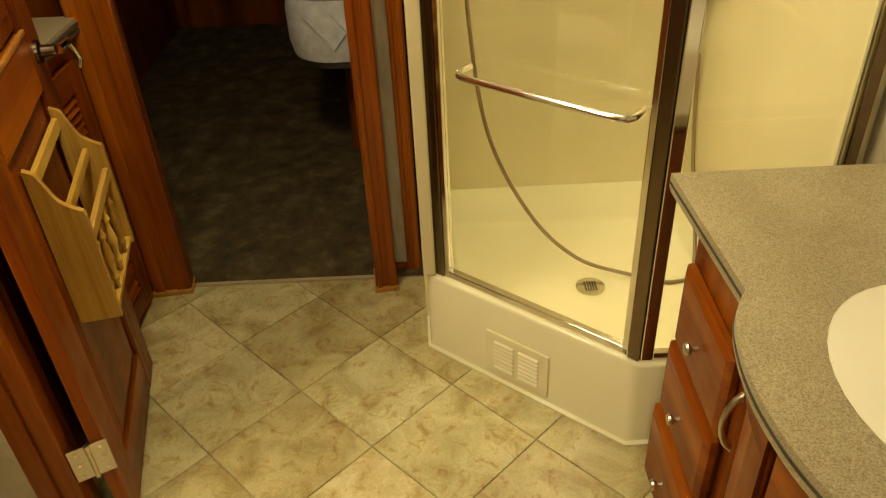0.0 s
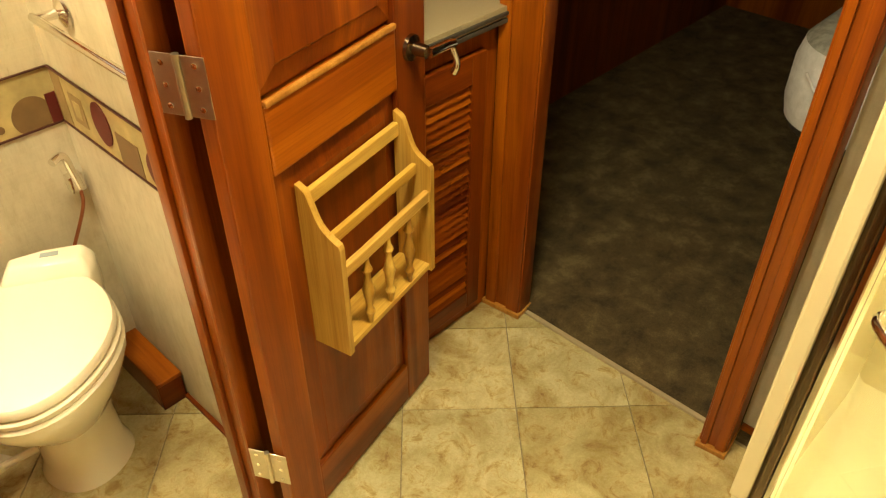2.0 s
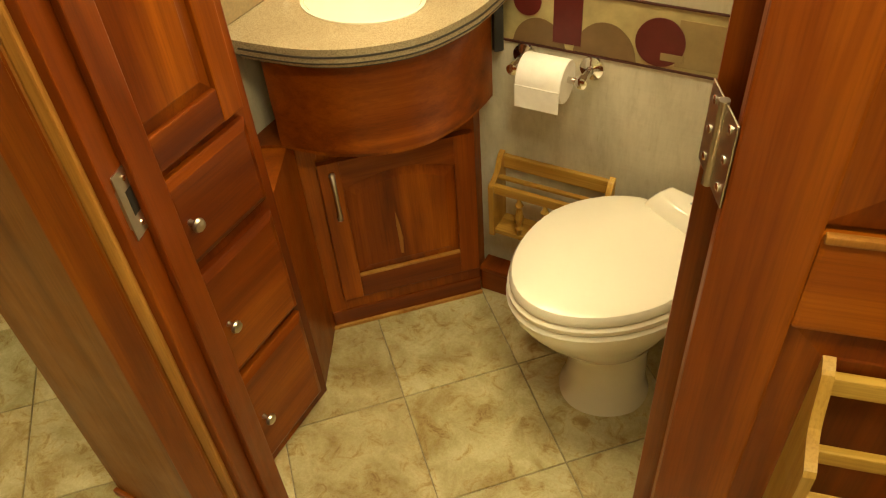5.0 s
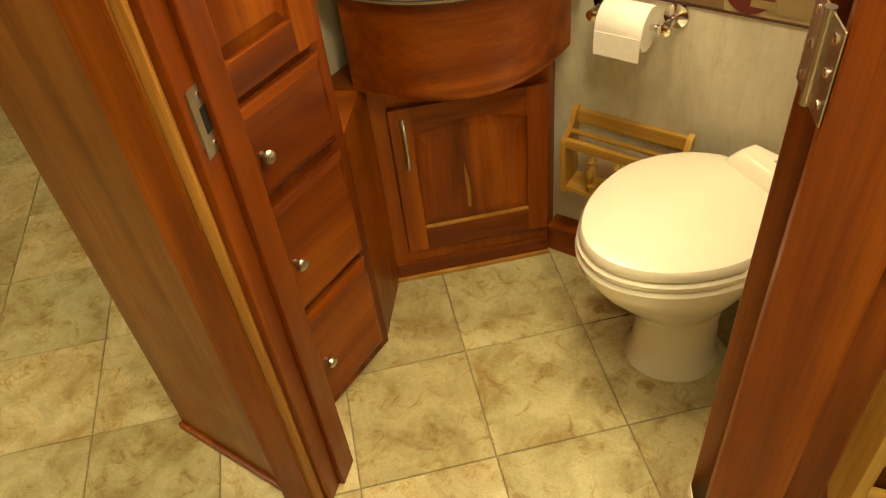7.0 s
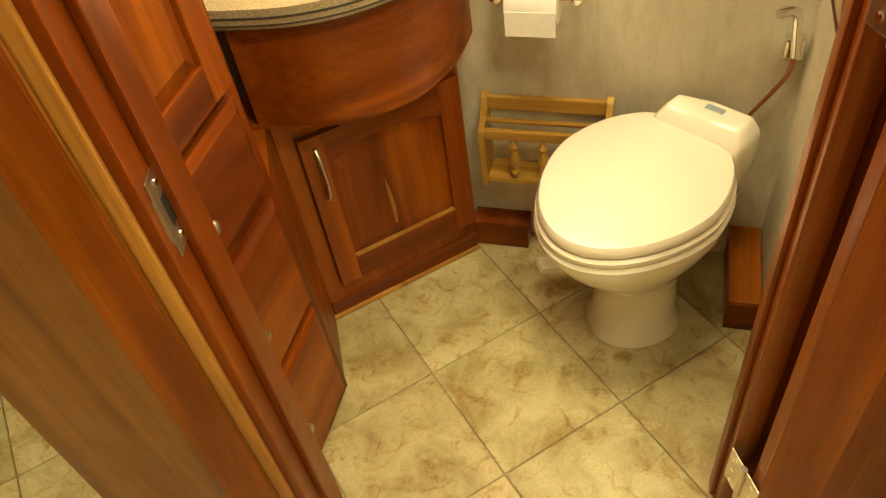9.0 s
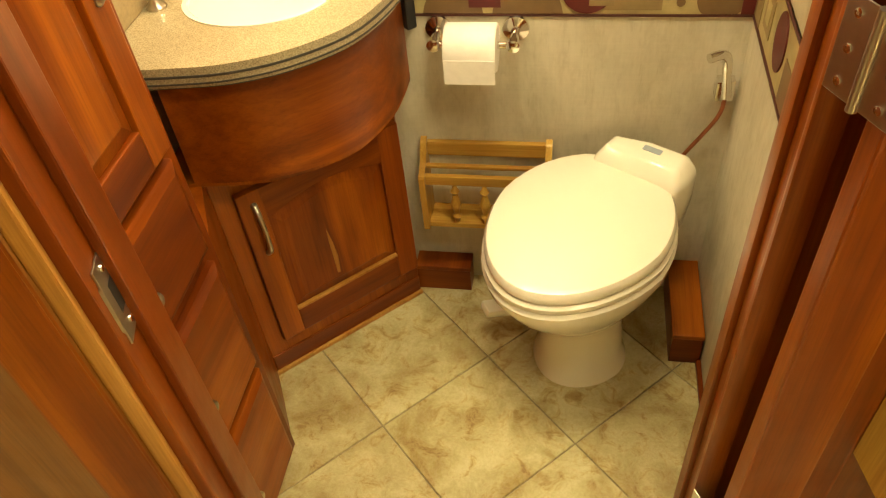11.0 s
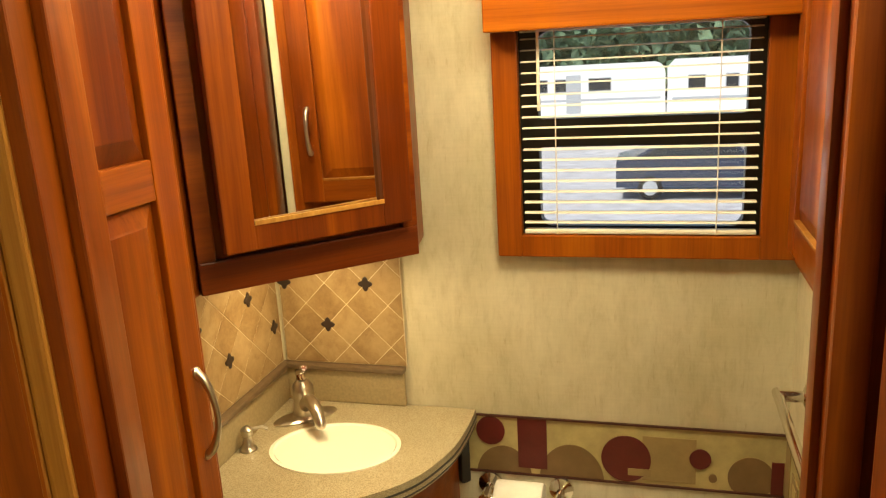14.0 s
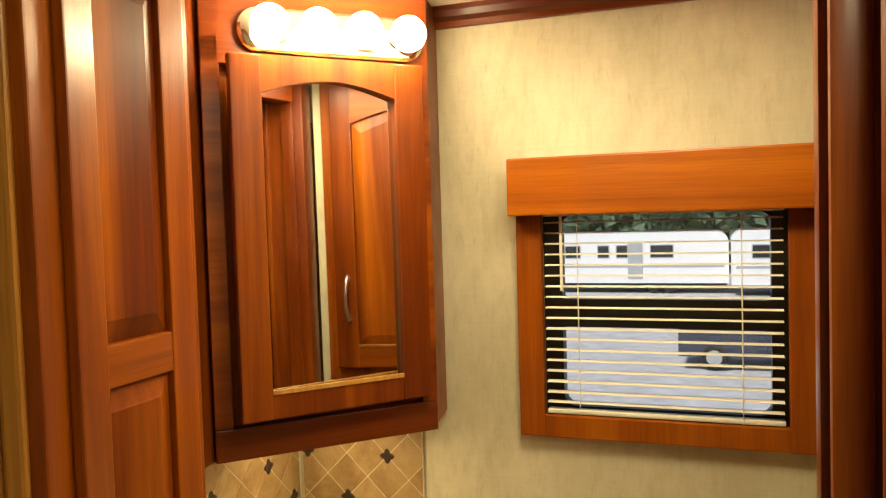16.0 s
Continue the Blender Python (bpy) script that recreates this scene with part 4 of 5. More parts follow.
# ---- small things round the toilet ----
tp = thing("toilet_paper_holder", pose(1.188, Y1 - 0.004, 0.728), "chrome toilet paper holder on the wall panel", "paper holder")
for x in (-0.084, 0.070):
    po = part("post", lathe(bmesh.new(), [(0.027, 0), (0.026, 0.006), (0.015, 0.011), (0.009, 0.015), (0.009, 0.055), (0.013, 0.058), (0.013, 0.072), (0.006, 0.075)], 20, pose(x, 0, 0, 90, 0, 0)), chrome, tp, soft=True)
part("roller", tube(bmesh.new(), [(-0.082, -0.065, 0), (0.068, -0.065, 0)], 0.007, 12), chrome, tp, soft=True)
roll = thing("toilet_paper_roll", pose(1.178, Y1 - 0.069, 0.722), "white toilet paper roll on its holder", "toilet paper")
part("paper", lathe(bmesh.new(), [(0.019, -0.050), (0.045, -0.050), (0.047, -0.047), (0.047, 0.047), (0.045, 0.050), (0.019, 0.050)], 36, pose(0, 0, 0, 0, 90, 0)), paper, roll, soft=True)
part("loose_sheet", boxed(-0.049, 0.049, -0.0485, -0.047, -0.052, 0.0), paper, roll)

sp = thing("hand_sprayer", pose(1.668, Y1 - 0.004, 0.60), "chrome toilet hand sprayer in a wall clip", "sprayer")
part("clip", boxed(-0.018, 0.018, -0.030, 0, -0.015, 0.030, 0.005), chrome, sp, soft=True)
path = smooth_curve([(0.004, -0.028, -0.005), (-0.004, -0.03, 0.05), (-0.010, -0.034, 0.085), (-0.022, -0.042, 0.098), (-0.046, -0.056, 0.098)], 6)
part("wand", tube(bmesh.new(), path, 0.0095, 12), chrome, sp, soft=True)
path = smooth_curve([(0.002, -0.028, -0.012), (-0.006, -0.026, -0.06), (-0.06, -0.016, -0.17), (-0.11, -0.012, -0.27), (-0.12, -0.012, -0.40)], 6)
part("hose", tube(bmesh.new(), path, 0.0045, 8), red_cloth, sp, "thin copper-coloured hose", True)


def block(name, x0, x1, y0, y1, h, label):
    root = thing(name, pose(x0, y0, 0), label, "box cover")
    part("top", boxed(0, x1 - x0, 0, y1 - y0, h - 0.014, h, 0.003), wood_y, root)
    part("front", boxed(0.002, x1 - x0 - 0.002, 0.002, 0.016, 0, h - 0.0145, 0.002), wood_x, root)
    part("side", boxed(0.002, 0.016, 0.0165, y1 - y0 - 0.002, 0, h - 0.0145), wood_y, root)
    part("side", boxed(x1 - x0 - 0.016, x1 - x0 - 0.002, 0.0165, y1 - y0 - 0.002, 0, h - 0.0145), wood_y, root)


block("pipe_cover", 0.998, 1.140, 2.240, Y1 - 0.004, 0.085, "short cherry box cover on the floor beside the vanity")
block("pipe_cover", 1.622, 1.694, 2.058, Y1 - 0.004, 0.10, "long cherry box cover on the floor along the wall")


def spindle(parent, x, y, z0, z1):
    h = z1 - z0
    prof = [(0.005, 0), (0.006, 0.1), (0.011, 0.18), (0.006, 0.25), (0.009, 0.38), (0.013, 0.5), (0.009, 0.62), (0.006, 0.75), (0.011, 0.82), (0.006, 0.9), (0.005, 1)]
    part("spindle", lathe(bmesh.new(), [(r, z0 + h * t) for r, t in prof], 12, pose(x, y, 0)), pine_z, parent, soft=True)


def magazine_rack(m, w, h, d, label, back=(0.86, 0.94), middle=(0.655, 0.72), front=(0.50, 0.57)):
    """Two scalloped sides, a bottom, cross rails and turned spindles; local back at y=0, front at -d."""
    root = thing("magazine_rack", m, label, "magazine rack", "pine magazine racks")
    side = [(0, 0), (-d, 0), (-d, h * 0.70)]
    side += [(y, z) for y, z in [tuple(p) for p in smooth_curve([(-d, h * 0.72), (-d * 0.80, h * 0.745), (-d * 0.52, h * 0.80), (-d * 0.34, h * 0.90), (-d * 0.22, h * 0.97), (0, h)], 4)][1:]]
    for x in (0, w - 0.014):
        bm = bmesh.new()
        loft(bm, [[(x + o, y, z) for y, z in side] for o in (0, 0.014)])
        part("side", bm, pine_z, root)
    part("bottom", boxed(0.014, w - 0.014, -d + 0.004, 0, 0.006, 0.020, 0.002), pine_x, root)
    part("back_rail", boxed(0.014, w - 0.014, -0.013, 0, h * back[0], h * back[1], 0.003), pine_x, root)
    part("middle_rail", boxed(0.014, w - 0.014, -d * 0.62, -d * 0.62 + 0.012, h * middle[0], h * middle[1], 0.003), pine_x, root)
    part("front_rail", boxed(0.014, w - 0.014, -d + 0.003, -d + 0.016, h * front[0], h * front[1], 0.003), pine_x, root)
    for k in range(3):
        spindle(root, w * (0.27 + 0.23 * k), -d + 0.010, 0.020, h * front[0])
    return root


DOOR = pose(1.648, 1.514, 0.008, 0, 0, 12.7)
magazine_rack(DOOR @ pose(0.140, -0.0005, 0.503), 0.316, 0.376, 0.086, "varnished pine magazine rack hung on the cherry door")
magazine_rack(pose(1.040, Y1 - 0.0035, 0.236), 0.295, 0.220, 0.075, "pine magazine rack on the wall behind the toilet", (0.80, 0.97), (0.745, 0.785), (0.62, 0.735))

# ---- toilet room door, standing open ----
DW, DH = 0.565, 1.97
td = thing("door_1", DOOR, "open cherry panel door with lever latch", "door")
td["kind"] = "structure"
for x0, x1 in ((0, 0.098), (DW - 0.105, DW)):
    part("stile", boxed(x0, x1, 0, 0.032, 0, DH, 0.004), wood_z, td)
for z0, z1 in ((0, 0.13), (DH - 0.12, DH)):
    part("rail", boxed(0.097, DW - 0.104, 0.001, 0.031, z0, z1, 0.004), wood_x, td)
bm = boxed(0.097, DW - 0.104, -0.002, 0.031, 0.915, 1.046, 0.006)
part("lock_rail", bm, wood_x, td)
# pale strip paints the light caught by the lock rail's upper chamfer
part("rail_bead", boxed(0.099, DW - 0.106, -0.006, 0.004, 1.042, 1.053, 0.003), sap, td)
part("panel", raised_panel(0.099, DW - 0.106, 0.132, 0.913, 0.012, 0.007, 0.04), wood_z, td)
part("panel", raised_panel(0.099, DW - 0.106, 1.056, DH - 0.122, 0.012, 0.007, 0.04), wood_z, td)
part("panel_back", boxed(0.099, DW - 0.106, 0.0225, 0.026, 0.13, DH - 0.12), wood_z, td)
la = part("latch_rose", lathe(bmesh.new(), [(0.027, 0), (0.026, 0.008), (0.014, 0.012), (0.012, 0.040)], 20, pose(DW - 0.055, 0, 0.985, 90, 0, 0)), bronze, td, "dark rose with a chrome lever", True)
bm = tube(bmesh.new(), smooth_curve([(DW - 0.058, -0.046, 0.985), (DW - 0.035, -0.050, 0.984), (DW - 0.005, -0.052, 0.982), (DW + 0.022, -0.052, 0.976)], 5), 0.0105, 12)
part("lever", bm, chrome, la, soft=True)
bm = tube(bmesh.new(), smooth_curve([(DW + 0.014, -0.052, 0.976), (DW + 0.016, -0.060, 0.955), (DW + 0.014, -0.066, 0.935), (DW + 0.012, -0.060, 0.918)], 4), 0.0075, 10)
part("thumb_piece", bm, chrome, la, soft=True)


def hinge(m, label):
    root = thing("door_hinge", m, label, "hinge", "door hinges")
    part("leaf", boxed(0.004, 0.042, -0.002, 0.0, 0, 0.095, 0.0008), nickel, root)
    part("leaf", boxed(-0.042, -0.004, -0.002, 0.0, 0, 0.095, 0.0008), nickel, root)
    part("barrel", tube(bmesh.new(), [(0, -0.003, -0.002), (0, -0.003, 0.097)], 0.0055, 12), nickel, root, soft=True)
    for x in (0.026, -0.026):
        for z in (0.014, 0.047, 0.081):
            part("screw", lathe(bmesh.new(), [(0.0045, 0), (0.0045, 0.0012), (0.002, 0.0016)], 10, pose(x, -0.002, z, 90, 0, 0)), chrome, root)


for z in (1.080, 0.20):
    hinge(pose(1.632, 1.548, z, 0, 0, -62) @ pose(0, -0.004, 0), "square nickel butt hinge with six screws")

# ---- louvred cabinet behind the door ----
lc = thing("low_cabinet", pose(1.80, 1.735, 0), "low cherry cabinet with louvred door", "cabinet")
part("body", boxed(0, 0.745, 0.020, 0.55, 0, 0.905), wall_wood, lc)
bm = boxed(0, 0.10, 0, 0.02, 0, 0.905, 0.002)
box(bm, 0.65, 0.745, 0, 0.02, 0, 0.905, 0.002)
box(bm, 0.099, 0.651, 0.0005, 0.02, 0, 0.06, 0.002)
box(bm, 0.099, 0.651, 0.0005, 0.02, 0.85, 0.905, 0.002)
part("face_frame", bm, wood_z, lc)
lw, lh = 0.30, 0.80
ld = panel_door(lc, lw, lh, 0.02, 0.05, 0.075, 0.06, pose(0.385, -0.0005, 0.05))
panel_door(lc, lw - 0.02, lh, 0.02, 0.05, 0.075, 0.06, pose(0.095, -0.0005, 0.05))
lou = bmesh.new()
loft(lou, [[(x, -0.016, 0.0), (x, -0.013, 0.003), (x, 0.0, 0.024), (x, -0.003, 0.024)] for x in (0.048, lw - 0.048)])
first = part("louvre", lou, wood_x, ld, m=pose(0, 0, 0.062))
for k in range(1, 29):
    o = new("louvre", first.data)
    o.parent, o.matrix_basis = ld, pose(0, 0, 0.062 + 0.0228 * k)
bow_handle(ld, 0.025, -0.02, 0.70, 0.78)
lt = thing("countertop", pose(1.76, 1.700, 0.905), "beige speckled counter with dark edge on the low cabinet", "countertop")
part("slab", boxed(0, 0.79, 0.004, 0.595, 0.012, 0.040, 0.002), counter_mat, lt)
part("edge_band", boxed(0, 0.79, 0, 0.03, 0.0, 0.0115, 0.002), rubber, lt)
part("edge_band", boxed(0, 0.79, -0.002, 0.004, 0.020, 0.028, 0.001), rubber, lt)

# ---- shower ----
SH = [(2.805, 0.815), (2.228, 0.802), (1.822, 0.305), (1.822, -0.115), (2.805, -0.115)]
sh = thing("shower_tray", pose(0, 0, 0), "cream fibreglass neo-angle shower tray", "shower tray")


def shrink(points, d):
    """An outline moved inwards by d; points run anticlockwise when seen from above."""
    out, n = [], len(points)
    for i in range(n):
        a, p, c = Vector(points[i - 1]), Vector(points[i]), Vector(points[(i + 1) % n])
        t1, t2 = (p - a).normalized(), (c - p).normalized()
        n1, n2 = Vector((-t1.y, t1.x)), Vector((-t2.y, t2.x))
        k = d / (1 + n1.dot(n2))
        out.append(tuple(p + (n1 + n2) * k))
    return out


def at(points, z):
    return [(x, y, z) for x, y in points]


rim = 0.275
bm = loft(bmesh.new(), [at(shrink(SH, -0.010), 0), at(shrink(SH, -0.010), 0.006), at(shrink(SH, -0.002), 0.012), at(SH, 0.020), at(SH, rim - 0.012), at(shrink(SH, 0.006), rim - 0.003), at(shrink(SH, 0.014), rim), at(shrink(SH, 0.050), rim), at(shrink(SH, 0.058), rim - 0.008), at(shrink(SH, 0.085), 0.12), at(shrink(SH, 0.11), 0.10), at(shrink(SH, 0.35), 0.088)])
bmesh.ops.bevel(bm, geom=[e for e in bm.edges if abs(e.verts[0].co.z - e.verts[1].co.z) > 0.1], offset=0.02, segments=3, profile=0.5, affect="EDGES")
part("basin", bm, tray_mat, sh, soft=True)
dr = part("drain", lathe(bmesh.new(), [(0.045, 0), (0.045, 0.003), (0.030, 0.004)], 24, pose(2.365, 0.305, 0.092)), chrome, sh, soft=True)
for k in range(5):
    part("slot", boxed(-0.022, 0.022, -0.002, 0.002, 0, 0.0012), dark, dr, m=pose(2.365, 0.289 + 0.008 * k, 0.0962))
# louvred access plate on the slanting front
fd = Vector((SH[1][0] - SH[2][0], SH[1][1] - SH[2][1])).normalized()
fa2 = math.degrees(math.atan2(fd.y, fd.x))
ap = part("access_plate", boxed(0, 0.200, -0.001, 0.006, 0, 0.146, 0.003), tray_mat, sh, "cream vent plate with pressed louvres", m=pose(SH[2][0] + fd.x * 0.235, SH[2][1] + fd.y * 0.235, 0.028, 0, 0, fa2))
lv = bmesh.new()
loft(lv, [[(x, 0.005, 0.0045), (x, 0.0125, 0.0045), (x, 0.0115, 0.0065), (x, 0.005, 0.0115)] for x in (0, 0.062)])
me_louvre = part("louvre", lv, tray_mat, ap, m=pose(0.030, 0, 0.022)).data
# dark strip on the solid plate draws the shade below each louvre
me_slot_shade = part("slot", boxed(0.001, 0.061, 0.0055, 0.0066, 0.0, 0.0045), rubber, ap, m=pose(0.030, 0, 0.022)).data
for cx in (0.030, 0.108):
    for k in range(7):
        if (cx, k) != (0.030, 0):
            for name, data in (("louvre", me_louvre), ("slot", me_slot_shade)):
                o = new(name, data)
                o.parent, o.matrix_basis = ap, pose(cx, 0, 0.022 + 0.0148 * k)

sw = thing("shower_surround", pose(0, 0, rim + 0.0005), "cream fibreglass shower wall panels", "shower wall")
part("back_panel", boxed(2.742, 2.806, -0.115, 0.79, -0.172, 1.79, 0.004), fibreglass, sw)
part("outer_panel", boxed(1.86, 2.741, -0.117, -0.055, -0.172, 1.79, 0.004), fibreglass, sw)
part("door_side_panel", boxed(2.245, 2.741, 0.745, 0.812, -0.172, 1.79, 0.004), fibreglass, sw)
part("end_post", boxed(2.214, 2.246, 0.776, 0.812, 0, 1.79, 0.006), fibreglass, sw)
part("moulded_shelf", boxed(2.65, 2.741, -0.054, 0.08, 0.62, 0.65, 0.012), fibreglass, sw)

sd2 = thing("shower_door", pose(SH[2][0], SH[2][1], rim + 0.001, 0, 0, fa2) @ pose(0, -0.028, 0), "chrome-framed clear glass shower door", "shower door")
L = (Vector(SH[1]) - Vector(SH[2])).length
part("bottom_track", boxed(0.01, L - 0.02, -0.012, 0.012, 0, 0.022, 0.003), chrome, sd2)
part("top_track", boxed(0.01, L - 0.02, -0.012, 0.012, 1.64, 1.67, 0.003), chrome, sd2)
part("hinge_stile", boxed(0.0, 0.030, -0.016, 0.016, 0, 1.67, 0.003), bronze, sd2)
part("hinge_channel", boxed(0.031, 0.046, -0.012, 0.012, 0, 1.67, 0.002), chrome, sd2)
part("latch_stile", boxed(L - 0.052, L - 0.020, -0.016, 0.016, 0, 1.67, 0.003), bronze, sd2)
part("latch_channel", boxed(L - 0.068, L - 0.053, -0.012, 0.012, 0, 1.67, 0.002), chrome, sd2)
gl = part("glass", boxed(0.046, L - 0.068, -0.0025, 0.0025, 0.022, 1.64), glass_mat, sd2, "clear glass pane")
gl.visible_shadow = False
tbz = 0.908 - rim
x0, x1 = 0.064, 0.490
path = smooth_curve([(x0, 0.003, tbz), (x0, 0.040, tbz), (x0 + 0.012, 0.060, tbz), (x0 + 0.04, 0.066, tbz)], 5) + smooth_curve([(x1 - 0.04, 0.066, tbz), (x1 - 0.012, 0.060, tbz), (x1, 0.040, tbz), (x1, 0.003, tbz)], 5)
part("towel_rail", tube(bmesh.new(), path, 0.0085, 12), chrome, sd2, "bent chrome towel rail", True)
part("knob", lathe(bmesh.new(), [(0.010, 0), (0.008, 0.012), (0.016, 0.02), (0.016, 0.03)], 16, pose(L - 0.06, 0.016, 1.13 - rim, -90, 0, 0)), chrome, sd2, soft=True)

sg = thing("shower_screen", pose(SH[3][0], 0, rim + 0.001, 0, 0, 90), "fixed chrome-framed glass shower panel", "shower screen")
part("corner_stile", boxed(0.262, 0.292, -0.040, -0.012, 0, 1.67, 0.003), chrome, sg)
part("wall_stile", boxed(-0.088, -0.062, -0.040, -0.012, 0, 1.67, 0.003), bronze, sg)
part("bottom_track", boxed(-0.062, 0.262, -0.036, -0.016, 0, 0.02, 0.002), chrome, sg)
gl = part("glass", boxed(-0.062, 0.262, -0.028, -0.024, 0.02, 1.66), glass_mat, sg, "clear glass pane")
gl.visible_shadow = False

hs = thing("shower_hose", pose(2.724, 0.60, 1.5), "brown flexible shower hose hanging in a loop", "shower hose")
path = smooth_curve([(0, 0.06, 0.10), (-0.02, 0.06, -0.25), (-0.03, 0.05, -0.65), (-0.10, 0.00, -1.00), (-0.20, -0.12, -1.23), (-0.28, -0.26, -1.350), (-0.33, -0.42, -1.388), (-0.37, -0.55, -1.394), (-0.30, -0.625, -1.37), (-0.10, -0.64, -1.1), (-0.03, -0.635, -0.8)], 8)
part("hose", tube(bmesh.new(), path, 0.0062, 10), plain("brown_braided_hose", (0.27, 0.20, 0.11), 0.35, 0.5), hs, soft=True)
part("head", lathe(bmesh.new(), [(0.011, -0.1), (0.012, 0.05), (0.02, 0.09), (0.034, 0.105), (0.034, 0.118)], 18, pose(-0.004, 0.06, 0.18, 0, -14, 0)), chrome, hs, soft=True)
part("bracket", boxed(-0.02, 0.016, 0.045, 0.075, 0.12, 0.17, 0.004), chrome, hs)
part("slide_bar", tube(bmesh.new(), [(-0.022, 0.005, -0.30), (-0.022, 0.005, 0.22)], 0.009, 12), chrome, hs, "chrome slide bar", True)
for z in (-0.29, 0.21):
    part("bar_mount", lathe(bmesh.new(), [(0.018, 0), (0.018, 0.006), (0.010, 0.012), (0.010, 0.030)], 14, pose(0.017, 0.005, z, 0, -90, 0)), chrome, hs, soft=True)

# ---- hall vanity ----
VY = 0.250
hv = thing("vanity_cabinet", pose(1.715, VY, 0, 0, 0, 180), "cherry bow-front vanity cabinet with stacked drawers", "vanity cabinet")
part("body", boxed(0.004, 1.15, 0.024, 0.362, 0, 0.822), wall_wood, hv)
bm = boxed(0, 0.022, 0, 0.022, 0, 0.822, 0.002)
box(bm, 0.345, 0.375, 0, 0.022, 0, 0.822, 0.002)
box(bm, 0.022, 0.286, 0.0005, 0.022, 0.655, 0.822, 0.002)
box(bm, 0.286, 0.346, 0.0005, 0.022, 0.0, 0.640, 0.002)
box(bm, 0.286, 0.346, 0.0005, 0.022, 0.795, 0.822, 0.002)
for z0, z1 in ((0, 0.065), (0.268, 0.285), (0.455, 0.470)):
    box(bm, 0.021, 0.287, 0.0005, 0.022, z0, z1, 0.002)
part("face_frame", bm, wood_z, hv)
# thin black sheet paints the shade inside the gap beside the drawers
part("recess", boxed(0.286, 0.346, 0.0225, 0.0236, 0.64, 0.795), dark, hv, "black sheet standing in for shade in the recess beside the drawers")
for z0, z1, pulled in ((0.058, 0.272, 0.022), (0.280, 0.460, 0.011), (0.466, 0.660, 0.002)):
    dr = drawer_front(hv, 0.012, 0.292, z0, z1, 0.022)
    dr.matrix_basis = pose(0, -pulled, 0)
    part("drawer_box", boxed(0.03, 0.275, 0.0005, 0.021, z0 + 0.015, z1 - 0.015), wall_wood, dr)
CZ = -0.040
fr = [tuple(p) for p in smooth_curve([(1.366, 0.304), (1.345, 0.318), (1.30, 0.340), (1.23, 0.354), (1.157, 0.358), (1.075, 0.350), (1.002, 0.331), (0.93, 0.305), (0.88, 0.288)], 5)]
FRONT = [(1.715, 0.322)] + fr + [(0.56, 0.284)]
# bowed front under the counter: two curved doors with rails
bow = inset(fr, 0.045)
for lo, hi in ((3, len(fr) // 2), (len(fr) // 2 + 1, len(fr) - 3)):
    seg = bow[lo:hi]
    loc = [(1.715 - x, VY - y) for x, y in seg]
    back = [(1.715 - x, VY - y) for x, y in inset(fr, 0.060)[lo:hi]]
    door = part("door", loft(bmesh.new(), [[(a[0], a[1], 0.06), (a[0], a[1], 0.78), (c[0], c[1], 0.78), (c[0], c[1], 0.06)] for a, c in zip(loc, back)]), wood_z, hv, "curved cherry door", True)
    proud = [(1.715 - x, VY - y) for x, y in inset(fr, 0.037)[lo:hi]]
    for z0, z1 in ((0.06, 0.12), (0.72, 0.78)):
        part("rail", loft(bmesh.new(), [[(a[0], a[1], z0), (a[0], a[1], z1), (c[0], c[1], z1), (c[0], c[1], z0)] for a, c in zip(proud, loc)]), wood_x, door, soft=True)
    for ends in (slice(0, 5), slice(-5, None)):
        part("stile", loft(bmesh.new(), [[(a[0], a[1], 0.12), (a[0], a[1], 0.72), (c[0], c[1], 0.72), (c[0], c[1], 0.12)] for a, c in zip(proud[ends], loc[ends])]), wood_z, door, soft=True)
    hx, hy = proud[2]
    bow_handle(door, hx, hy, 0.56, 0.68)
part("bow_apron", loft(bmesh.new(), [[(1.715 - a[0], VY - a[1], 0.785), (1.715 - a[0], VY - a[1], 0.822), (1.715 - c[0], VY - c[1], 0.822), (1.715 - c[0], VY - c[1], 0.785)] for a, c in zip(inset(fr, 0.030)[2:-2], inset(fr, 0.060)[2:-2])]), wood_x, hv, soft=True)
ht = thing("countertop", pose(0, 0, 0), "speckled beige vanity countertop with bowed front", "countertop")
HS = (1.150, 0.078, 0.216, 0.176, 0.0)
part("slab", slab_with_hole(FRONT + [(0.56, -0.115), (1.715, -0.115)], sink_ring(1.0, 0, c=HS), 0.872 + CZ, 0.900 + CZ), counter_mat, ht)
for z0, z1, d, mt in ((0.862, 0.8715, 0.003, counter_mat), (0.852, 0.8615, 0.010, rubber), (0.880, 0.885, -0.0015, rubber)):
    part("edge_band", prism(inset(FRONT, d) + inset(FRONT, 0.03)[::-1], z0 + CZ, z1 + CZ), mt, ht)
part("backsplash", boxed(0.56, 1.715, -0.117, -0.100, 0.9005 + CZ, 0.99 + CZ, 0.003), counter_mat, ht)
sk = thing("wash_basin", pose(0, 0, CZ), "large oval cream wash basin in the vanity top", "sink")
part("bowl", loft(bmesh.new(), [sink_ring(1.0, 0.8995, c=HS), sink_ring(0.99, 0.8998, c=HS), sink_ring(0.96, 0.890, c=HS), sink_ring(0.90, 0.86, c=HS), sink_ring(0.70, 0.80, c=HS), sink_ring(0.42, 0.77, c=HS), sink_ring(0.1, 0.76, c=HS)]), porcelain, sk, soft=True)
part("drain", lathe(bmesh.new(), [(0.022, 0), (0.022, 0.003), (0.012, 0.004)], 18, pose(HS[0], HS[1], 0.7605)), chrome, sk, soft=True)

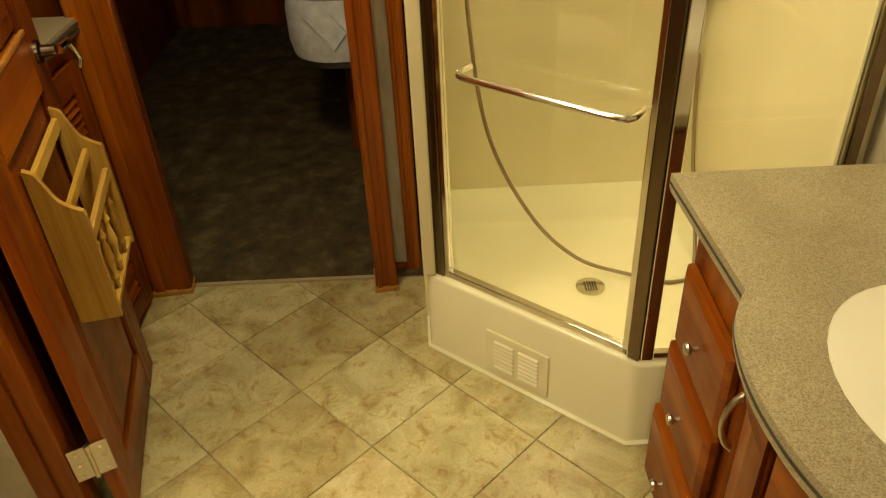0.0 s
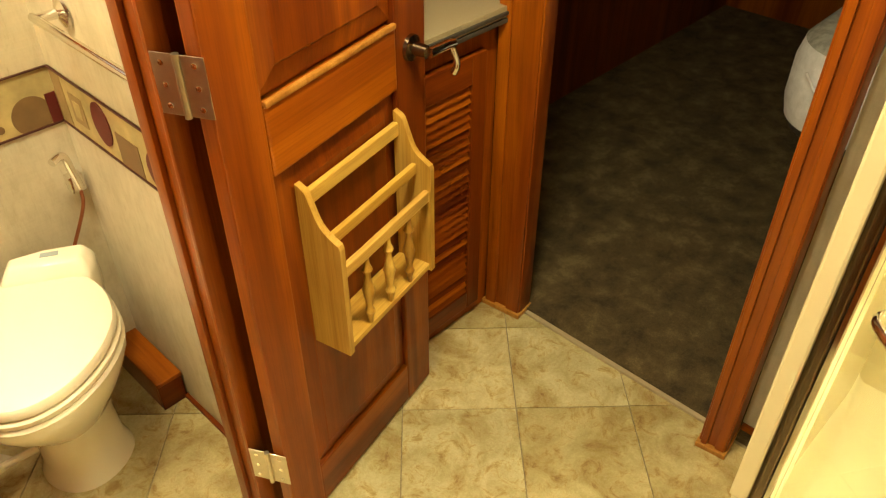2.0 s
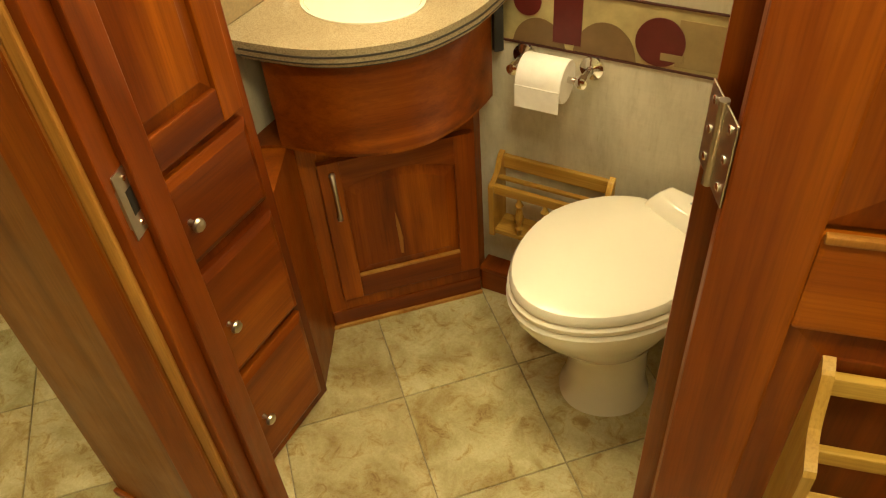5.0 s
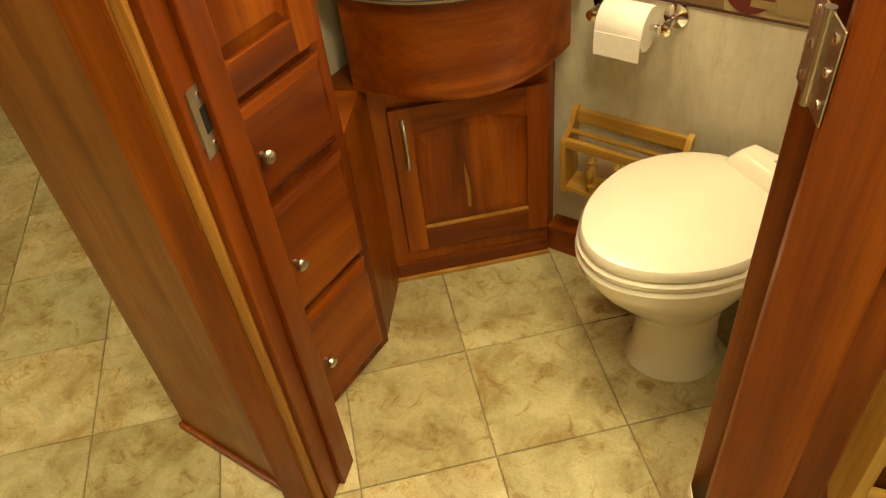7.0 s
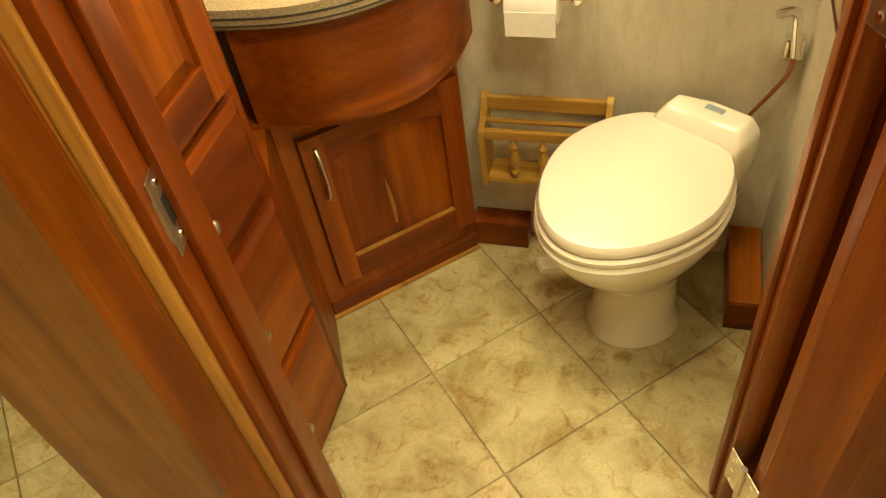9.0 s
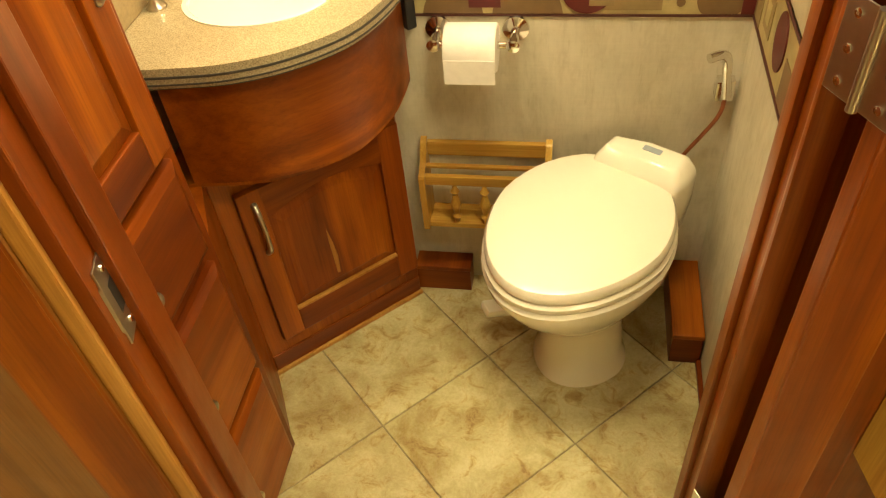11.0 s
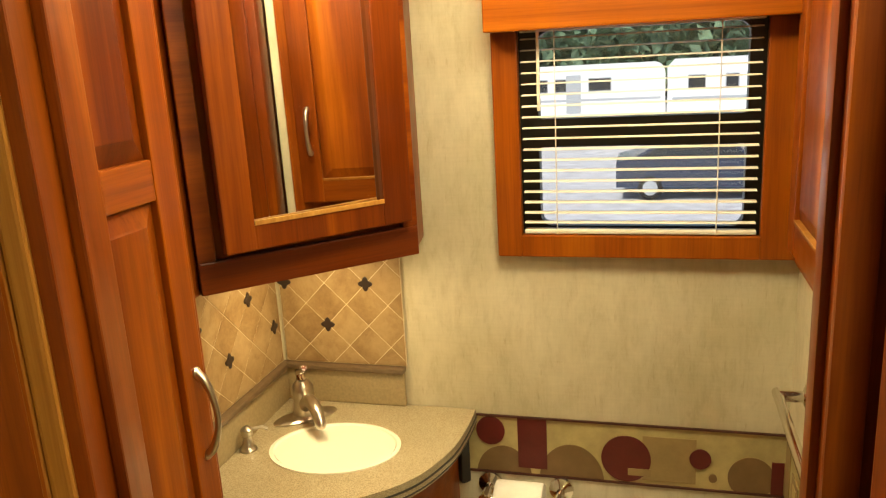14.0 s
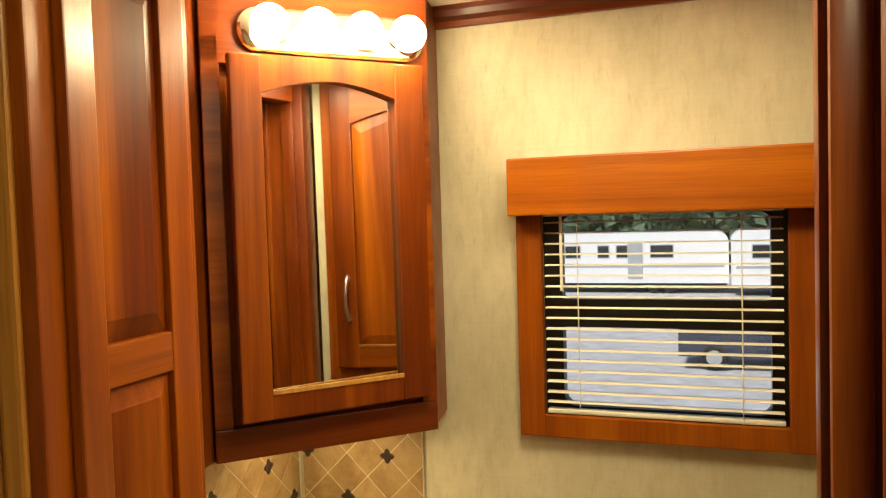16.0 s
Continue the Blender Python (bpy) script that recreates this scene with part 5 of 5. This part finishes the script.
# ---- bed ----
bed = thing("bed", pose(3.26, -0.115, 0), "platform bed with quilted white skirt and patterned cover", "bed")


def slabround(x0, x1, y0, y1, r, n=10):
    pts = []
    for cx, cy, a0 in ((x1 - 0.01, y0 + 0.01, -90), (x1 - 0.01, y1 - 0.01, 0), (x0 + r, y1 - r, 90), (x0 + 0.01, y0 + 0.01, 180)):
        rr = r if a0 == 90 else 0.01
        for k in range(n + 1):
            a = radians(a0 + 90 * k / n)
            pts.append((cx + rr * math.cos(a), cy + rr * math.sin(a)))
    return pts


part("platform", prism(slabround(0.24, 1.9, 0.0, 1.25, 0.03), 0.012, 0.47), wall_wood, bed)
part("base_board", prism(slabround(0.01, 1.9, 0.0, 1.40, 0.16), 0.475, 0.505, bevel=0.006), rubber, bed)
bm = loft(bmesh.new(), [at(slabround(0.0, 1.9, 0.0, 1.42, 0.17), 0.506), at(slabround(-0.012, 1.9, 0.0, 1.432, 0.18), 0.56), at(slabround(-0.012, 1.9, 0.0, 1.432, 0.18), 0.68), at(slabround(0.0, 1.9, 0.0, 1.42, 0.17), 0.735)])
part("quilted_skirt", bm, quilt_mat, bed, "quilted white fabric side", True)
bm = loft(bmesh.new(), [at(slabround(0.0, 1.9, 0.0, 1.42, 0.17), 0.736), at(slabround(0.03, 1.9, 0.0, 1.39, 0.15), 0.765), at(slabround(0.1, 1.9, 0.0, 1.33, 0.12), 0.775)])
for k in range(12):
    for side in (-1, 1):
        a, c = (-0.0165, 1.24 - 0.1 * k, 0.56), (-0.0165, 1.24 - 0.1 * k - 0.1 * side, 0.69)
        part("quilt_seam", tube(bmesh.new(), [a, c], 0.004, 6), quilt_mat, bed)
part("cover", bm, quilt_top, bed, "grey patterned bed cover", True)

# ---- ceiling lights ----


def ceiling_light(x, y, w, d):
    root = thing("ceiling_light", pose(x, y, CEIL), "lit eight-sided ceiling light with pale frame", "ceiling light", "ceiling lights")
    c = d * 0.28
    ring = [(-w / 2 + c, -d / 2), (w / 2 - c, -d / 2), (w / 2, -d / 2 + c), (w / 2, d / 2 - c), (w / 2 - c, d / 2), (-w / 2 + c, d / 2), (-w / 2, d / 2 - c), (-w / 2, -d / 2 + c)]
    part("frame", prism(ring, -0.014, -0.0005), ceiling_mat, root)
    part("diffuser", loft(bmesh.new(), [[(x * k, y * k, z) for x, y in ring] for k, z in ((0.90, -0.0142), (0.88, -0.026), (0.80, -0.032))]), diffuser_mat, root, "glowing diffuser")
    return root


ceiling_light(1.85, 1.20, 0.44, 0.24)
ceiling_light(1.38, 1.80, 0.44, 0.26).rotation_euler.z = radians(12)
ceiling_light(2.40, 0.45, 0.34, 0.20)
# unseen fixture, added only to go with the hall's fill lamp
ceiling_light(-0.15, 0.85, 0.44, 0.20)
puck = thing("puck_light", pose(0.80, 2.12, 1.2825), "small lit puck light under the medicine cabinet", "puck light")
part("housing", lathe(bmesh.new(), [(0.034, -0.010), (0.034, 0.0)], 24), nickel, puck, soft=True)
part("lens", lathe(bmesh.new(), [(0.026, -0.0115), (0.026, -0.0102)], 24), diffuser_mat, puck)

# ---- outside the window ----
asphalt = plain("pale_worn_asphalt", (0.46, 0.46, 0.48), 0.9, vary=0.2, scale=2.5)
trailer_white = plain("white_trailer_skin", (0.88, 0.88, 0.88), 0.35, vary=0.03, scale=1.0)
trailer_grey = plain("grey_decal", (0.42, 0.44, 0.46), 0.4)
tinted = plain("tinted_glass", (0.03, 0.035, 0.04), 0.15)
car_paint = plain("dark_blue_paint", (0.035, 0.045, 0.075), 0.2, coat=0.6)
leaf_mat = plain("hedge_leaf", (0.12, 0.19, 0.11), 0.7, vary=0.5, scale=1.2)
setting("ground", boxed(-80, 80, Y1 + 0.4, 140, -2.6, -2.4), asphalt, "pale asphalt parking ground", "ground")


def trailer(m, l, h, label):
    root = thing("travel_trailer", m, label, "trailer", "parked trailers")
    n = 8
    prof = [(0, 0.5), (l, 0.5), (l, h - 0.5)] + [(l - 0.5 + 0.5 * math.cos(radians(90 * k / n)), h - 0.5 + 0.5 * math.sin(radians(90 * k / n))) for k in range(n + 1)] + [(0.35, h), (0, h - 0.35)]
    part("body", loft(bmesh.new(), [[(x, y, z) for x, z in prof] for y in (0, 2.4)]), trailer_white, root)
    for x, w in ((0.9, 0.7), (2.5, 0.5), (3.4, 0.5), (5.0, 1.0)):
        if x + w < l:
            wi = part("window", boxed(x, x + w, -0.03, 0.0, 1.75, 2.3, 0.02), tinted, root)
            part("frame", boxed(x - 0.05, x + w + 0.05, -0.015, 0.0, 1.70, 2.35), trailer_grey, wi)
    part("door", boxed(l * 0.46, l * 0.46 + 0.7, -0.025, 0, 0.7, 2.5, 0.02), trailer_grey, root)
    part("stripe", boxed(0.2, l - 0.2, -0.008, 0, 1.25, 1.37), trailer_grey, root)
    for x in (l * 0.60, l * 0.60 + 0.8):
        part("wheel", lathe(bmesh.new(), [(0.15, 0), (0.33, 0.02), (0.35, 0.1), (0.33, 0.2), (0.15, 0.22)], 20, pose(x, 0.22, 0.36, 90, 0, 0)), dark, root, soft=True)
    part("chassis", boxed(0.1, l - 0.1, 0.2, 2.2, 0.35, 0.5), dark, root)


trailer(pose(-15.0, 37.0, -2.4), 7.5, 3.1, "white travel trailer parked on asphalt")
trailer(pose(-6.6, 39.0, -2.4), 8.5, 2.9, "white fifth-wheel trailer parked before trees")
trailer(pose(2.0, 38.0, -2.4), 8.0, 3.0, "white travel trailer with grey stripe")

cr = thing("parked_car", pose(0.5, 21.0, -2.4), "dark blue car parked on asphalt", "car")
prof = [(0, 0.35), (4.4, 0.35), (4.45, 0.8), (4.2, 0.98), (3.3, 1.05), (2.8, 1.5), (1.2, 1.55), (0.4, 1.1), (0.0, 1.0)]
part("body", loft(bmesh.new(), [[(x, y, z) for x, z in prof] for y in (0, 1.75)]), car_paint, cr)
gp = [(0.62, 1.12), (3.15, 1.1), (2.74, 1.45), (1.25, 1.49)]
part("side_window", loft(bmesh.new(), [[(x, y, z) for x, z in gp] for y in (-0.012, 0.0)]), tinted, cr)
for x in (0.85, 3.55):
    wh = part("wheel", lathe(bmesh.new(), [(0.12, 0), (0.30, 0.01), (0.33, 0.1), (0.30, 0.2), (0.12, 0.21)], 22, pose(x, 0.19, 0.33, 90, 0, 0)), dark, cr, soft=True)
    part("rim", lathe(bmesh.new(), [(0.19, 0), (0.19, 0.01), (0.05, 0.02)], 18, pose(x, -0.018, 0.33, 90, 0, 0)), trailer_grey, wh)

rng = random.Random(4)
verts, faces = [], []
for _ in range(5200):
    x, y = rng.uniform(-34, 30), rng.uniform(50, 56)
    top = 8.2 + 1.3 * math.sin(x * 0.55) + 0.8 * math.sin(x * 1.7 + 1)
    z = -2.4 + rng.random() ** 0.75 * top
    s = rng.uniform(0.3, 0.75)
    q = Euler((rng.uniform(-1.2, 1.2), rng.uniform(-1.2, 1.2), rng.uniform(0, 6.3))).to_matrix()
    k = len(verts)
    verts += [tuple(Vector((x, y, z)) + q @ Vector(v) * s) for v in ((-1, 0, 0), (0, -0.6, 0.15), (1, 0, 0), (0, 0.6, 0.15))]
    faces.append((k, k + 1, k + 2, k + 3))
me = bpy.data.meshes.new("woods")
me.from_pydata(verts, [], faces)
me.materials.append(leaf_mat)
tagged(new("woods", me), "dense green trees behind the parked trailers", "trees", "", "stuff")
setting("backdrop", boxed(-70, 70, 58, 58.3, -2.4, 6.5), plain("deep_foliage_shade", (0.035, 0.06, 0.03), 0.9, vary=0.4, scale=1.0), "shaded depth of the woods", "backdrop")

# ---- floor tiles, the last pieces ----
HD, OX, OY = 0.215, 1.203, 2.036


def clip_poly(poly, axis, lim, keep_low):
    out = []
    for i, p in enumerate(poly):
        q = poly[(i + 1) % len(poly)]
        pin, qin = ((p[axis] <= lim) == keep_low), ((q[axis] <= lim) == keep_low)
        if pin:
            out.append(p)
        if pin != qin:
            t = (lim - p[axis]) / (q[axis] - p[axis])
            out.append((p[0] + t * (q[0] - p[0]), p[1] + t * (q[1] - p[1])))
    return out


full = None
for i in range(-14, 9):
    for j in range(-12, 4):
        if (i + j) % 2 == 0:
            continue
        cx, cy, r = OX + i * HD, OY + j * HD, HD - 0.0019
        poly = [(-r, 0), (0, -r), (r, 0), (0, r)]
        whole = cx - r > -1.58 and cx + r < 2.575 and cy - r > -0.115 and cy + r < 2.295
        if not whole:
            for a, l, k in ((0, -1.598 - cx, False), (0, 2.577 - cx, True), (1, -0.118 - cy, False), (1, 2.298 - cy, True)):
                poly = clip_poly(poly, a, l, k) if len(poly) > 2 else []
            if len(poly) < 3:
                continue
        if whole and full:
            o = new("tile", full)
        else:
            small = [(x * 0.990, y * 0.990) for x, y in poly] if whole else poly
            bm = loft(bmesh.new(), [[(x, y, -0.006) for x, y in poly], [(x, y, -0.0018) for x, y in poly], [(x, y, 0.0) for x, y in small]])
            o = part("tile", bm, tile_mat)
            if whole:
                full = o.data
        o.parent = floor
        o.matrix_basis = pose(cx, cy, 0)
